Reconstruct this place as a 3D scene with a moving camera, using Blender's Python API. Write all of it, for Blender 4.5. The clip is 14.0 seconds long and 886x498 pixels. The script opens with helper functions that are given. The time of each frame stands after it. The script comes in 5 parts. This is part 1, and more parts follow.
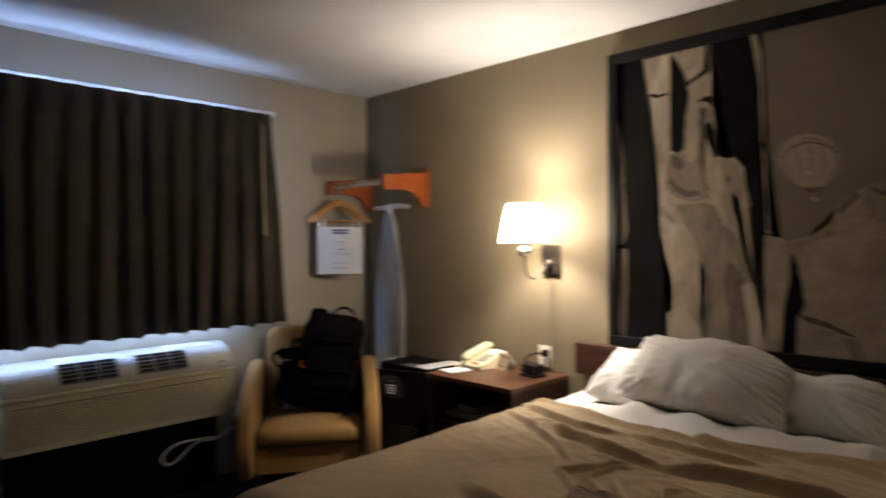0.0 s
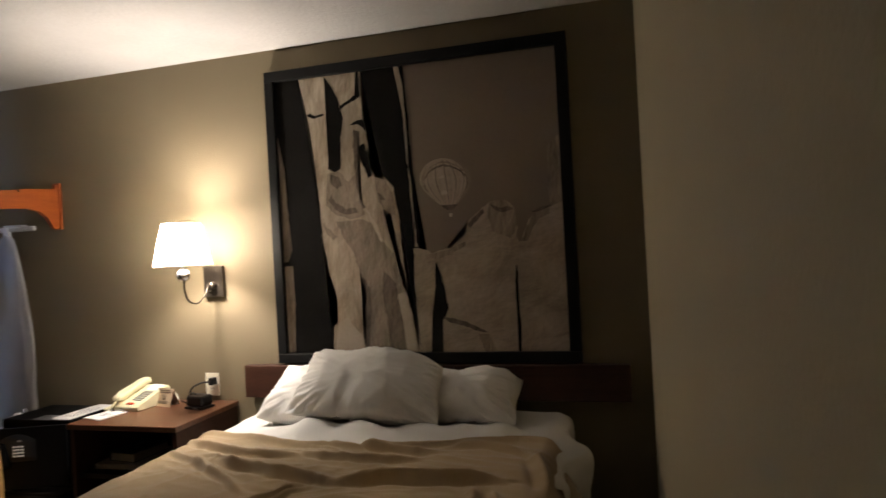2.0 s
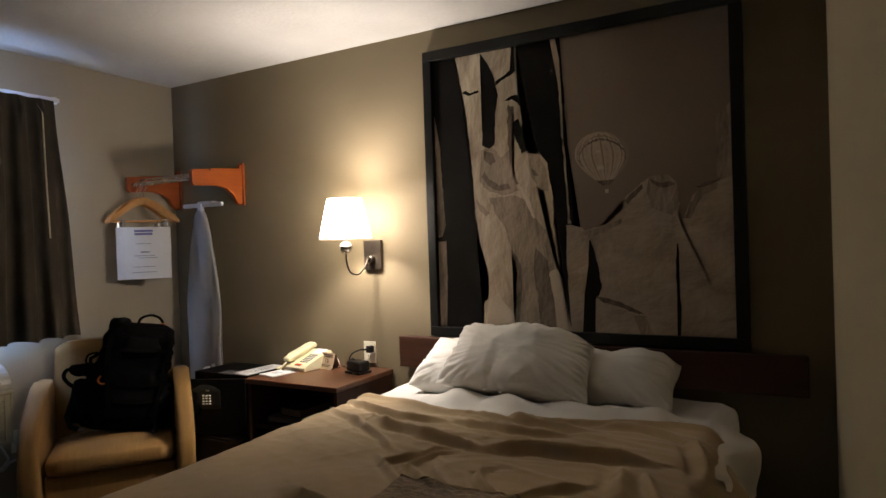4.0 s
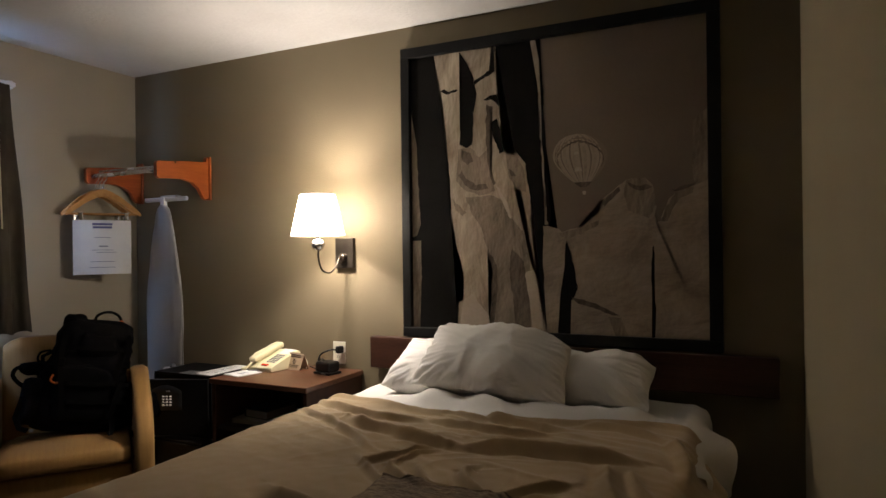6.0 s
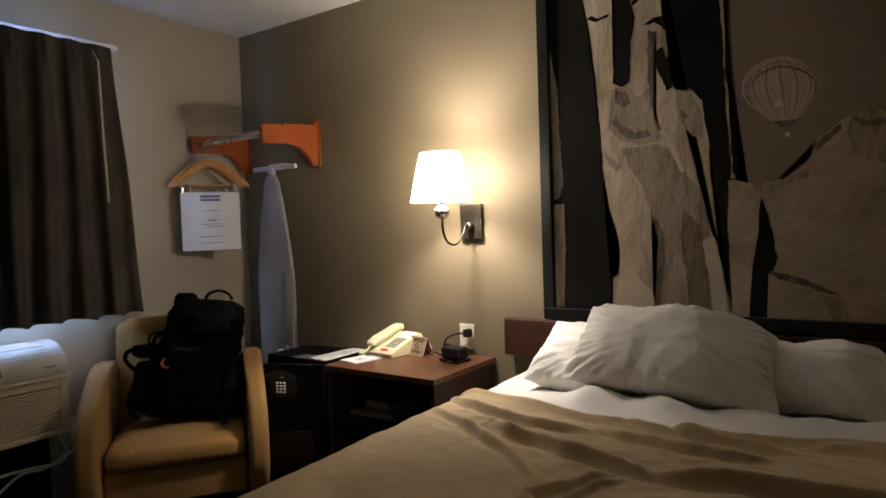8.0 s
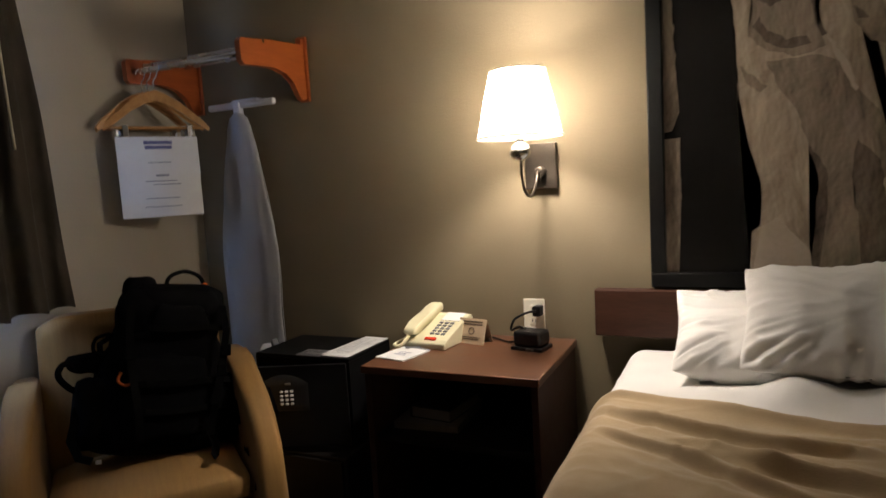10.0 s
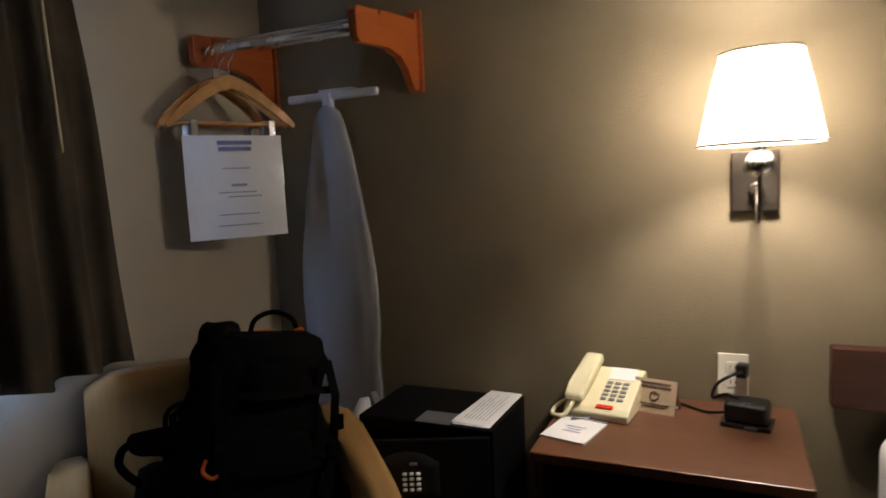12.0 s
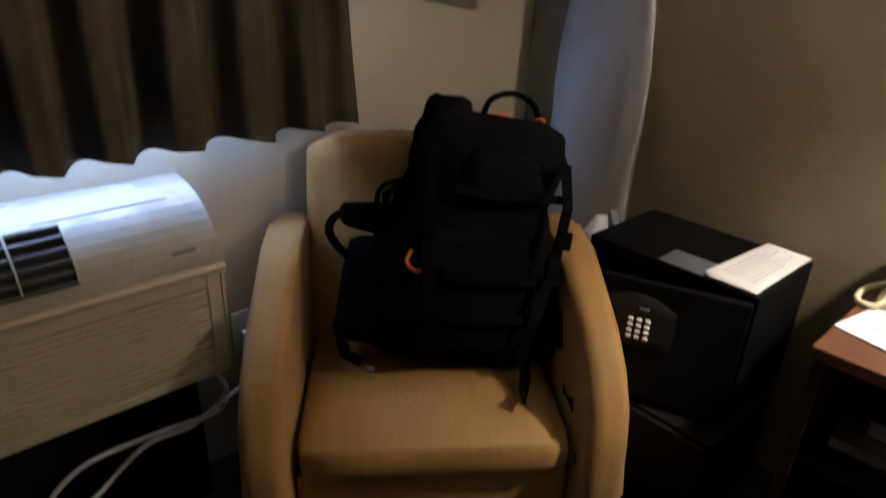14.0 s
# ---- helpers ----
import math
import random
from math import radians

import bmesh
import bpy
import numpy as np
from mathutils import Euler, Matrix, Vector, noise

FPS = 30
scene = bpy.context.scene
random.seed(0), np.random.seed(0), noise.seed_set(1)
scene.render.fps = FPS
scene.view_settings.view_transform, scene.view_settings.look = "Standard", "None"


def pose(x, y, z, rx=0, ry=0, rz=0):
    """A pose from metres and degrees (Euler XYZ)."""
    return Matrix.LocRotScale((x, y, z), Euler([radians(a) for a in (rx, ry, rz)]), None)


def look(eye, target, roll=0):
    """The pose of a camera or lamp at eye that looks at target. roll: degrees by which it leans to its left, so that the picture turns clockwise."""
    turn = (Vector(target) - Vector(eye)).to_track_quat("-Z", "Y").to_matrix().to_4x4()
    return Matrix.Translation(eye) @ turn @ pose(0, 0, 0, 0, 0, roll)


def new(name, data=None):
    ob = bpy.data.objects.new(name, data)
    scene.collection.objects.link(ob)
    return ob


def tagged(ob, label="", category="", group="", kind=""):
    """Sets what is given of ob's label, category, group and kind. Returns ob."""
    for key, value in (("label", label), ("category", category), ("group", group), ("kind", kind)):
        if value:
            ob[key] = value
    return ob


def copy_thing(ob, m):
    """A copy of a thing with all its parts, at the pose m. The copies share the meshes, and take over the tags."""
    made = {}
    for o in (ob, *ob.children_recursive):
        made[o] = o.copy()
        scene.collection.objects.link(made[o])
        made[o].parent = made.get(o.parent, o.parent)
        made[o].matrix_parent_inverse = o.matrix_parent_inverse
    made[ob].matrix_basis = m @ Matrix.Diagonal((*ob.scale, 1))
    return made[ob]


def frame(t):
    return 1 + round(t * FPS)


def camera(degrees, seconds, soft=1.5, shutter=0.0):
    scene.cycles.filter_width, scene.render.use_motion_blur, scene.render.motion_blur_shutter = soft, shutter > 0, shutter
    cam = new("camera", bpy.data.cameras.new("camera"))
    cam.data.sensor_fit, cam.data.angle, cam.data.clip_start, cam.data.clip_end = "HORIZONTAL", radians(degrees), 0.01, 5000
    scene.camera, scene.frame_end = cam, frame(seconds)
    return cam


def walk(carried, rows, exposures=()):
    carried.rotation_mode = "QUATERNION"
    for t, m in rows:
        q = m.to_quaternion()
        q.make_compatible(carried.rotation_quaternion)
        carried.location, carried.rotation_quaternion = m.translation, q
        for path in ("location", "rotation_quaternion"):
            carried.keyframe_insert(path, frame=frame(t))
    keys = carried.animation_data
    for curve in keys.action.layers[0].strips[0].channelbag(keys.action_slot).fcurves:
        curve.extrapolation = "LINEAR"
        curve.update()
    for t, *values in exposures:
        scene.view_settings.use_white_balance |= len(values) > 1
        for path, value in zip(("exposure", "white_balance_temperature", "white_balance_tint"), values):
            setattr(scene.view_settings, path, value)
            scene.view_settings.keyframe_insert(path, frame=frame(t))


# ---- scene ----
cam = camera(70.0, 14.0, shutter=0.5)
PATH = [
    (0, (3.497, -2.782, 1.331), (2.09, -1.36, 1.315), -0.4),
    (0.5, (3.485, -2.751, 1.284), (2.51, -1.006, 1.26), -2.1),
    (1, (3.468, -2.734, 1.304), (2.883, -0.821, 1.305), -1.9),
    (1.5, (3.509, -2.735, 1.326), (3.038, -0.791, 1.327), -2.4),
    (2, (3.508, -2.747, 1.356), (2.973, -0.82, 1.349), -3.1),
    (2.5, (3.563, -2.705, 1.368), (2.648, -0.926, 1.349), -2.6),
    (2.7, (3.547, -2.723, 1.392), (2.497, -1.021, 1.36), -2.6),
    (4.8, (3.455, -2.745, 1.252), (2.517, -0.979, 1.234), -1.5),
    (5, (3.433, -2.766, 1.265), (2.49, -1.003, 1.237), -1.3),
    (5.5, (3.422, -2.759, 1.242), (2.545, -0.961, 1.239), -1.3),
    (6, (3.412, -2.741, 1.259), (2.554, -0.935, 1.26), -0.7),
    (6.5, (3.374, -2.738, 1.256), (2.486, -0.947, 1.207), -0.4),
    (7, (3.258, -2.602, 1.265), (2.091, -0.978, 1.217), -2.6),
    (7.5, (3.195, -2.489, 1.238), (1.971, -0.91, 1.15), -3.3),
    (8, (3.051, -2.387, 1.236), (1.909, -0.747, 1.159), -1.9),
    (8.2, (2.949, -2.368, 1.251), (1.856, -0.694, 1.191), -2.6),
    (10.3, (2.013, -2.104, 1.197), (1.242, -0.279, 0.927), -1.7),
    (10.5, (1.922, -2.103, 1.246), (1.161, -0.281, 0.926), -0.0),
    (11, (1.774, -2.0, 1.293), (0.833, -0.24, 1.166), -2.8),
    (11.5, (1.567, -1.945, 1.312), (0.661, -0.17, 1.141), -2.9),
    (12, (1.499, -1.827, 1.284), (0.674, -0.018, 1.069), -2.7),
    (12.5, (1.313, -1.793, 1.203), (0.191, -0.161, 0.924), -2.5),
    (13, (1.32, -1.601, 1.248), (-0.199, -0.359, 0.863), -2.3),
    (13.5, (1.31, -1.498, 1.264), (-0.148, -0.295, 0.61), 0.4),
    (14, (1.314, -1.554, 1.223), (-0.014, -0.317, 0.382), 2.4),
]
EXPO = [(0.0, 0.2), (0.5, -0.1), (1.0, -0.35), (1.5, -0.1), (2.0, 0.08), (2.5, 0.08), (5.0, -0.22), (6.5, -0.22), (8.0, -0.15), (10.5, -0.5), (12.0, -0.58), (12.5, -0.66), (13.0, -0.12), (13.5, 0.1), (14.0, 0.35)]
walk(cam, [(t, look(eye, target, roll)) for t, eye, target, roll in PATH], EXPO)
BULB_W, WINDOW_W = 54.0, 128.0

# ---- light ----
world = bpy.data.worlds.new("world")
scene.world = world
world.use_nodes = True
sky = world.node_tree.nodes.new("ShaderNodeTexSky")
sky.sky_type, sky.sun_disc = "NISHITA", False
sky.sun_elevation, sky.sun_rotation = radians(35), radians(200)
world.node_tree.links.new(sky.outputs[0], world.node_tree.nodes["Background"].inputs[0])
world.node_tree.nodes["Background"].inputs[1].default_value = 0.08


def area_lamp(name, m, w, h, watts, colour):
    data = bpy.data.lights.new(name, "AREA")
    data.shape, data.size, data.size_y, data.energy, data.color = "RECTANGLE", w, h, watts, colour
    ob = new(name, data)
    ob.matrix_world = m
    return ob


LAMP = Vector((1.56, -0.245, 1.454))
bulb_light = bpy.data.lights.new("bulb_light", "POINT")
bulb_light.energy, bulb_light.color, bulb_light.shadow_soft_size = BULB_W, (1.0, 0.89, 0.80), 0.042
new("bulb_light", bulb_light).location = LAMP
area_lamp("window_daylight", pose(-0.142, -1.85, 1.505, 0, -90, 0), 1.12, 1.78, WINDOW_W, (0.37, 0.55, 1.0))


# ---- materials ----
def mat(name, a, b, rough=0.6, scale=6.0, fine=120.0, bump=0.2, depth=0.002, metal=0.0, fine_mix=0.35, stretch=(1, 1, 1), spec=0.5, sheen=0.0):
    """Two colours mixed by broad and fine noise in metres, with a fine relief."""
    m = bpy.data.materials.new(name)
    m.use_nodes = True
    nt = m.node_tree
    nd, ln = nt.nodes, nt.links
    p = nd["Principled BSDF"]
    co = nd.new("ShaderNodeTexCoord")
    mp = nd.new("ShaderNodeMapping")
    mp.inputs["Scale"].default_value = stretch
    ln.new(co.outputs["Object"], mp.inputs[0])
    n1, n2 = nd.new("ShaderNodeTexNoise"), nd.new("ShaderNodeTexNoise")
    n1.inputs["Scale"].default_value, n1.inputs["Detail"].default_value = scale, 5
    n2.inputs["Scale"].default_value, n2.inputs["Detail"].default_value = fine, 3
    for n in (n1, n2):
        ln.new(mp.outputs[0], n.inputs["Vector"])
    mx = nd.new("ShaderNodeMix")
    mx.inputs[0].default_value = fine_mix
    ln.new(n1.outputs[0], mx.inputs[2])
    ln.new(n2.outputs[0], mx.inputs[3])
    fac = mx.outputs[0]
    rp = nd.new("ShaderNodeValToRGB")
    rp.color_ramp.elements[0].position, rp.color_ramp.elements[1].position = 0.32, 0.68
    rp.color_ramp.elements[0].color, rp.color_ramp.elements[1].color = (*a, 1), (*b, 1)
    ln.new(fac, rp.inputs[0])
    colour = rp.outputs[0]
    ln.new(colour, p.inputs["Base Color"])
    bp = nd.new("ShaderNodeBump")
    bp.inputs["Strength"].default_value, bp.inputs["Distance"].default_value = bump, depth
    ln.new(n2.outputs[0], bp.inputs["Height"])
    ln.new(bp.outputs[0], p.inputs["Normal"])
    rr = nd.new("ShaderNodeMapRange")
    rr.inputs["To Min"].default_value, rr.inputs["To Max"].default_value = max(rough - 0.08, 0.02), min(rough + 0.08, 1)
    ln.new(n1.outputs[0], rr.inputs[0])
    ln.new(rr.outputs[0], p.inputs["Roughness"])
    p.inputs["Metallic"].default_value = metal
    p.inputs["Specular IOR Level"].default_value = spec
    p.inputs["Sheen Weight"].default_value = sheen
    return m


def print_rock(name, dark, light, stretch=(1.6, 1, 0.8)):
    """A sepia photograph of weathered rock, printed flat: grain and carved relief in its own tones."""
    m = mat(name, dark, light, 0.6, 6, 44, 0.05, spec=0.1)
    nt = m.node_tree
    nd, ln = nt.nodes, nt.links
    co = nd.new("ShaderNodeTexCoord")
    field = []
    for off in ((0, 0, 0), (0.007, 0, -0.005)):
        mp, nz = nd.new("ShaderNodeMapping"), nd.new("ShaderNodeTexNoise")
        mp.inputs["Location"].default_value = tuple(a * b for a, b in zip(off, stretch))
        mp.inputs["Scale"].default_value = stretch
        nz.inputs["Scale"].default_value, nz.inputs["Detail"].default_value = 6.5, 9
        nz.inputs["Roughness"].default_value, nz.inputs["Distortion"].default_value = 0.58, 0.25
        ln.new(co.outputs["Object"], mp.inputs[0])
        ln.new(mp.outputs[0], nz.inputs["Vector"])
        field.append(nz.outputs[0])
    sub, mad, add = nd.new("ShaderNodeMath"), nd.new("ShaderNodeMath"), nd.new("ShaderNodeMath")
    sub.operation, mad.operation, add.operation = "SUBTRACT", "MULTIPLY_ADD", "MULTIPLY_ADD"
    ln.new(field[0], sub.inputs[0])
    ln.new(field[1], sub.inputs[1])
    ln.new(sub.outputs[0], mad.inputs[0])
    mad.inputs[1].default_value, mad.inputs[2].default_value = 1.5, 0.12
    ln.new(field[0], add.inputs[0])
    add.inputs[1].default_value = 0.76
    ln.new(mad.outputs[0], add.inputs[2])
    ramp = next(n for n in nd if n.bl_idname == "ShaderNodeValToRGB")
    ln.new(add.outputs[0], ramp.inputs[0])
    return m


def glow(name, colour, strength):
    m = bpy.data.materials.new(name)
    m.use_nodes = True
    p = m.node_tree.nodes["Principled BSDF"]
    p.inputs["Base Color"].default_value = (*colour, 1)
    p.inputs["Emission Color"].default_value, p.inputs["Emission Strength"].default_value = (*colour, 1), strength
    return m


ACCENT = mat("olive_wall_paint", (0.168, 0.132, 0.077), (0.187, 0.147, 0.086), 0.75, 1.5, 140, 0.35, 0.002)
BEIGE = mat("beige_wall_paint", (0.42, 0.37, 0.28), (0.46, 0.405, 0.31), 0.75, 1.5, 140, 0.35, 0.002)
EASTPAINT = mat("olive_beige_wall_paint", (0.43, 0.368, 0.235), (0.47, 0.402, 0.258), 0.75, 1.5, 140, 0.35, 0.002)
CEIL = mat("textured_ceiling_paint", (0.54, 0.525, 0.495), (0.62, 0.605, 0.575), 0.9, 3, 55, 0.35, 0.005)
CARPET = mat("dark_carpet", (0.012, 0.010, 0.009), (0.035, 0.028, 0.024), 0.95, 9, 260, 0.8, 0.006)
CURTAIN = mat("dark_brown_drapery", (0.036, 0.029, 0.021), (0.066, 0.053, 0.038), 0.9, 5, 420, 0.4, 0.001, spec=0.2)
LINING = mat("curtain_lining", (0.62, 0.62, 0.62), (0.70, 0.70, 0.70), 0.8, 5, 300, 0.2, 0.001)
CHAIR = mat("tan_upholstery", (0.29, 0.152, 0.040), (0.38, 0.207, 0.056), 0.72, 9, 120, 0.45, 0.0015, stretch=(7, 0.7, 0.7), fine_mix=0.4, sheen=0.1)
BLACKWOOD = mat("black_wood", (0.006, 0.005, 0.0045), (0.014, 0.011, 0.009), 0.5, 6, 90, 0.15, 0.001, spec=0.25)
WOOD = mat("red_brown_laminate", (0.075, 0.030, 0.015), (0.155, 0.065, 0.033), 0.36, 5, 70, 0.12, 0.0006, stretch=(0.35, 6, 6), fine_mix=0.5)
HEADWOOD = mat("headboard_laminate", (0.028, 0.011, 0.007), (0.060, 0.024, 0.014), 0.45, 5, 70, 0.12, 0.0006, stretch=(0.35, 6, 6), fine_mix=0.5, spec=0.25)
ORANGE = mat("orange_stained_wood", (0.27, 0.058, 0.011), (0.40, 0.096, 0.019), 0.36, 8, 60, 0.1, 0.0006, stretch=(1, 0.4, 5))
HANGER = mat("varnished_hanger_wood", (0.36, 0.155, 0.038), (0.52, 0.255, 0.075), 0.32, 8, 60, 0.1, 0.0006, stretch=(5, 0.5, 5))
SHEET = mat("white_cotton", (0.77, 0.745, 0.70), (0.84, 0.82, 0.78), 0.85, 5, 240, 0.25, 0.0012)
BLANKET = mat("tan_fleece", (0.385, 0.28, 0.155), (0.475, 0.35, 0.20), 0.95, 4, 330, 0.5, 0.0015, sheen=0.25)
MATT = mat("mattress_fabric", (0.55, 0.53, 0.5), (0.65, 0.63, 0.6), 0.9)
BEDBASE = mat("black_bed_base", (0.012, 0.010, 0.009), (0.022, 0.019, 0.016), 0.9)
BLACKFAB = mat("black_nylon", (0.0025, 0.0025, 0.003), (0.006, 0.006, 0.0065), 0.95, 12, 500, 0.5, 0.0012, spec=0.03)
STRAP = mat("black_webbing", (0.002, 0.002, 0.002), (0.005, 0.005, 0.005), 0.95, 12, 600, 0.4, 0.001, spec=0.03)
BUCKLE = mat("black_plastic", (0.006, 0.006, 0.0065), (0.012, 0.012, 0.0125), 0.35, 10, 300, 0.05, spec=0.35)
ORANGECORD = mat("orange_cord", (0.85, 0.16, 0.02), (0.95, 0.22, 0.04), 0.5)
BLACKMETAL = mat("black_painted_steel", (0.0025, 0.0025, 0.003), (0.006, 0.006, 0.006), 0.5, 8, 320, 0.25, 0.0008, spec=0.09)
CREAM = mat("cream_plastic", (0.72, 0.66, 0.42), (0.78, 0.72, 0.48), 0.38, 8, 200, 0.05)
IVORY = mat("ivory_plastic", (0.78, 0.74, 0.60), (0.82, 0.78, 0.65), 0.35, 8, 200, 0.04)
ACPLASTIC = mat("beige_enamel", (0.52, 0.46, 0.33), (0.57, 0.51, 0.37), 0.36, 4, 160, 0.08, 0.0008)
ACTOP = mat("pale_enamel", (0.41, 0.385, 0.325), (0.45, 0.42, 0.36), 0.27, 4, 160, 0.08, 0.0008)
VENT = mat("dark_louver_plastic", (0.07, 0.066, 0.06), (0.10, 0.094, 0.085), 0.45)
DARK = mat("dark_void", (0.006, 0.006, 0.006), (0.010, 0.010, 0.010), 0.8)
CHROME = mat("chrome", (0.62, 0.62, 0.62), (0.72, 0.72, 0.72), 0.26, 12, 200, 0.03, metal=1.0)
BRONZE = mat("dark_bronze", (0.045, 0.036, 0.028), (0.075, 0.06, 0.046), 0.35, 15, 200, 0.05, metal=0.8)
PAPER = mat("white_paper", (0.76, 0.75, 0.73), (0.82, 0.81, 0.79), 0.6, 8, 200, 0.05)
SLEEVE = mat("glossy_sleeve_paper", (0.76, 0.74, 0.70), (0.82, 0.80, 0.76), 0.22, 9, 60, 0.2, 0.0015)
INK = mat("grey_ink", (0.20, 0.20, 0.22), (0.28, 0.28, 0.30), 0.6)
BLUEINK = mat("dark_blue_ink", (0.10, 0.10, 0.22), (0.16, 0.16, 0.30), 0.6)
TANCARD = mat("tan_card", (0.42, 0.31, 0.20), (0.50, 0.38, 0.25), 0.6)
BROWNINK = mat("brown_ink", (0.06, 0.04, 0.03), (0.10, 0.07, 0.05), 0.6)
BOARD = mat("grey_board_cover", (0.36, 0.355, 0.355), (0.44, 0.435, 0.435), 0.6, 4, 260, 0.3, 0.001)
WHITEPL = mat("white_plastic", (0.72, 0.72, 0.74), (0.78, 0.78, 0.80), 0.35, 6, 200, 0.04)
GREYPL = mat("grey_plastic", (0.16, 0.16, 0.17), (0.22, 0.22, 0.23), 0.4)
SILVER = mat("brushed_label", (0.18, 0.18, 0.19), (0.26, 0.26, 0.27), 0.35, 30, 300, 0.1, metal=0.6)
RED = mat("red_lens", (0.62, 0.035, 0.012), (0.75, 0.05, 0.02), 0.25)
FRAME = mat("black_frame_lacquer", (0.004, 0.004, 0.004), (0.008, 0.0075, 0.007), 0.5, 6, 120, 0.08, spec=0.15)
BULB = glow("bulb_glow", (1.0, 0.82, 0.55), 12)
PSKY = mat("print_brown_sky", (0.185, 0.145, 0.11), (0.21, 0.165, 0.125), 0.6, 2, 90, 0.05, spec=0.1)
PDARK = mat("print_black", (0.006, 0.0055, 0.005), (0.010, 0.009, 0.008), 0.95, 6, 60, 0.02, spec=0.02)
PROCK = print_rock("print_sepia_rock", (0.27, 0.216, 0.158), (0.50, 0.415, 0.315), (1.7, 1, 0.7))
PROCK2 = print_rock("print_sepia_cliff", (0.235, 0.19, 0.143), (0.42, 0.34, 0.26), (0.8, 1, 1.1))
PSHADE = print_rock("print_shaded_rock", (0.15, 0.12, 0.09), (0.34, 0.277, 0.21), (1.7, 1, 0.7))
PDEEP = print_rock("print_deep_shade", (0.06, 0.047, 0.035), (0.19, 0.152, 0.115), (1.7, 1, 0.7))
PBALL = mat("print_balloon_cloth", (0.34, 0.28, 0.215), (0.42, 0.35, 0.275), 0.6, 9, 60, 0.05, spec=0.1)
PLIGHT = mat("print_pale_stripe", (0.42, 0.35, 0.27), (0.52, 0.44, 0.35), 0.6, 9, 60, 0.05, spec=0.1)
GLASS = bpy.data.materials.new("window_glass")
GLASS.use_nodes = True
gp = GLASS.node_tree.nodes["Principled BSDF"]
gp.inputs["Transmission Weight"].default_value, gp.inputs["Roughness"].default_value, gp.inputs["IOR"].default_value = 1.0, 0.02, 1.45
SHADE = bpy.data.materials.new("lamp_shade_fabric")
SHADE.use_nodes = True
nt = SHADE.node_tree
nt.nodes.remove(nt.nodes["Principled BSDF"])
tr, df, ms = nt.nodes.new("ShaderNodeBsdfTranslucent"), nt.nodes.new("ShaderNodeBsdfDiffuse"), nt.nodes.new("ShaderNodeMixShader")
tr.inputs[0].default_value, df.inputs[0].default_value = (0.95, 0.92, 0.85, 1), (0.85, 0.82, 0.75, 1)
ms.inputs[0].default_value = 0.38
nt.links.new(tr.outputs[0], ms.inputs[1])
nt.links.new(df.outputs[0], ms.inputs[2])
thin, weave = nt.nodes.new("ShaderNodeBsdfTransparent"), nt.nodes.new("ShaderNodeMixShader")
weave.inputs[0].default_value = 0.13
nt.links.new(ms.outputs[0], weave.inputs[1])
nt.links.new(thin.outputs[0], weave.inputs[2])
nt.links.new(weave.outputs[0], nt.nodes["Material Output"].inputs[0])


# ---- building helpers ----
def obj(name, bm, material, smooth=False):
    me = bpy.data.meshes.new(name)
    bmesh.ops.recalc_face_normals(bm, faces=bm.faces)
    bm.to_mesh(me)
    bm.free()
    for m in material if isinstance(material, (list, tuple)) else (material,):
        me.materials.append(m)
    if smooth:
        me.polygons.foreach_set("use_smooth", [True] * len(me.polygons))
    return new(name, me)


def part(name, bm, material, parent, label="", smooth=False):
    ob = obj(name, bm, material, smooth)
    ob.parent = parent
    return tagged(ob, label)


def thing(name, label, category, m=None, group="", kind=""):
    ob = new(name)
    ob.empty_display_size = 0.1
    ob.matrix_world = m or Matrix()
    return tagged(ob, label, category, group, kind)


def box(x0, x1, y0, y1, z0, z1, bevel=0.0, seg=2, bm=None):
    bm = bm or bmesh.new()
    g = bmesh.ops.create_cube(bm, size=1)["verts"]
    for v in g:
        v.co = Vector((x0 + (v.co.x + 0.5) * (x1 - x0), y0 + (v.co.y + 0.5) * (y1 - y0), z0 + (v.co.z + 0.5) * (z1 - z0)))
    if bevel:
        es = list({e for v in g for e in v.link_edges})
        bmesh.ops.bevel(bm, geom=es, offset=bevel, segments=seg, affect="EDGES", profile=0.5)
    return bm


def ring_loft(rings, n=24, power=3.0, cap=True):
    """Stacked superellipse rings: (x, y, z, half width, half depth)."""
    bm = bmesh.new()
    loops = []
    for x, y, z, hw, hd in rings:
        loop = []
        for k in range(n):
            a = 2 * math.pi * k / n
            c, s = math.cos(a), math.sin(a)
            loop.append(bm.verts.new((x + hw * math.copysign(abs(c) ** (2 / power), c), y + hd * math.copysign(abs(s) ** (2 / power), s), z)))
        loops.append(loop)
    for a, b in zip(loops, loops[1:]):
        for k in range(n):
            bm.faces.new((a[k], a[(k + 1) % n], b[(k + 1) % n], b[k]))
    if cap:
        bm.faces.new(loops[0][::-1])
        bm.faces.new(loops[-1])
    return bm


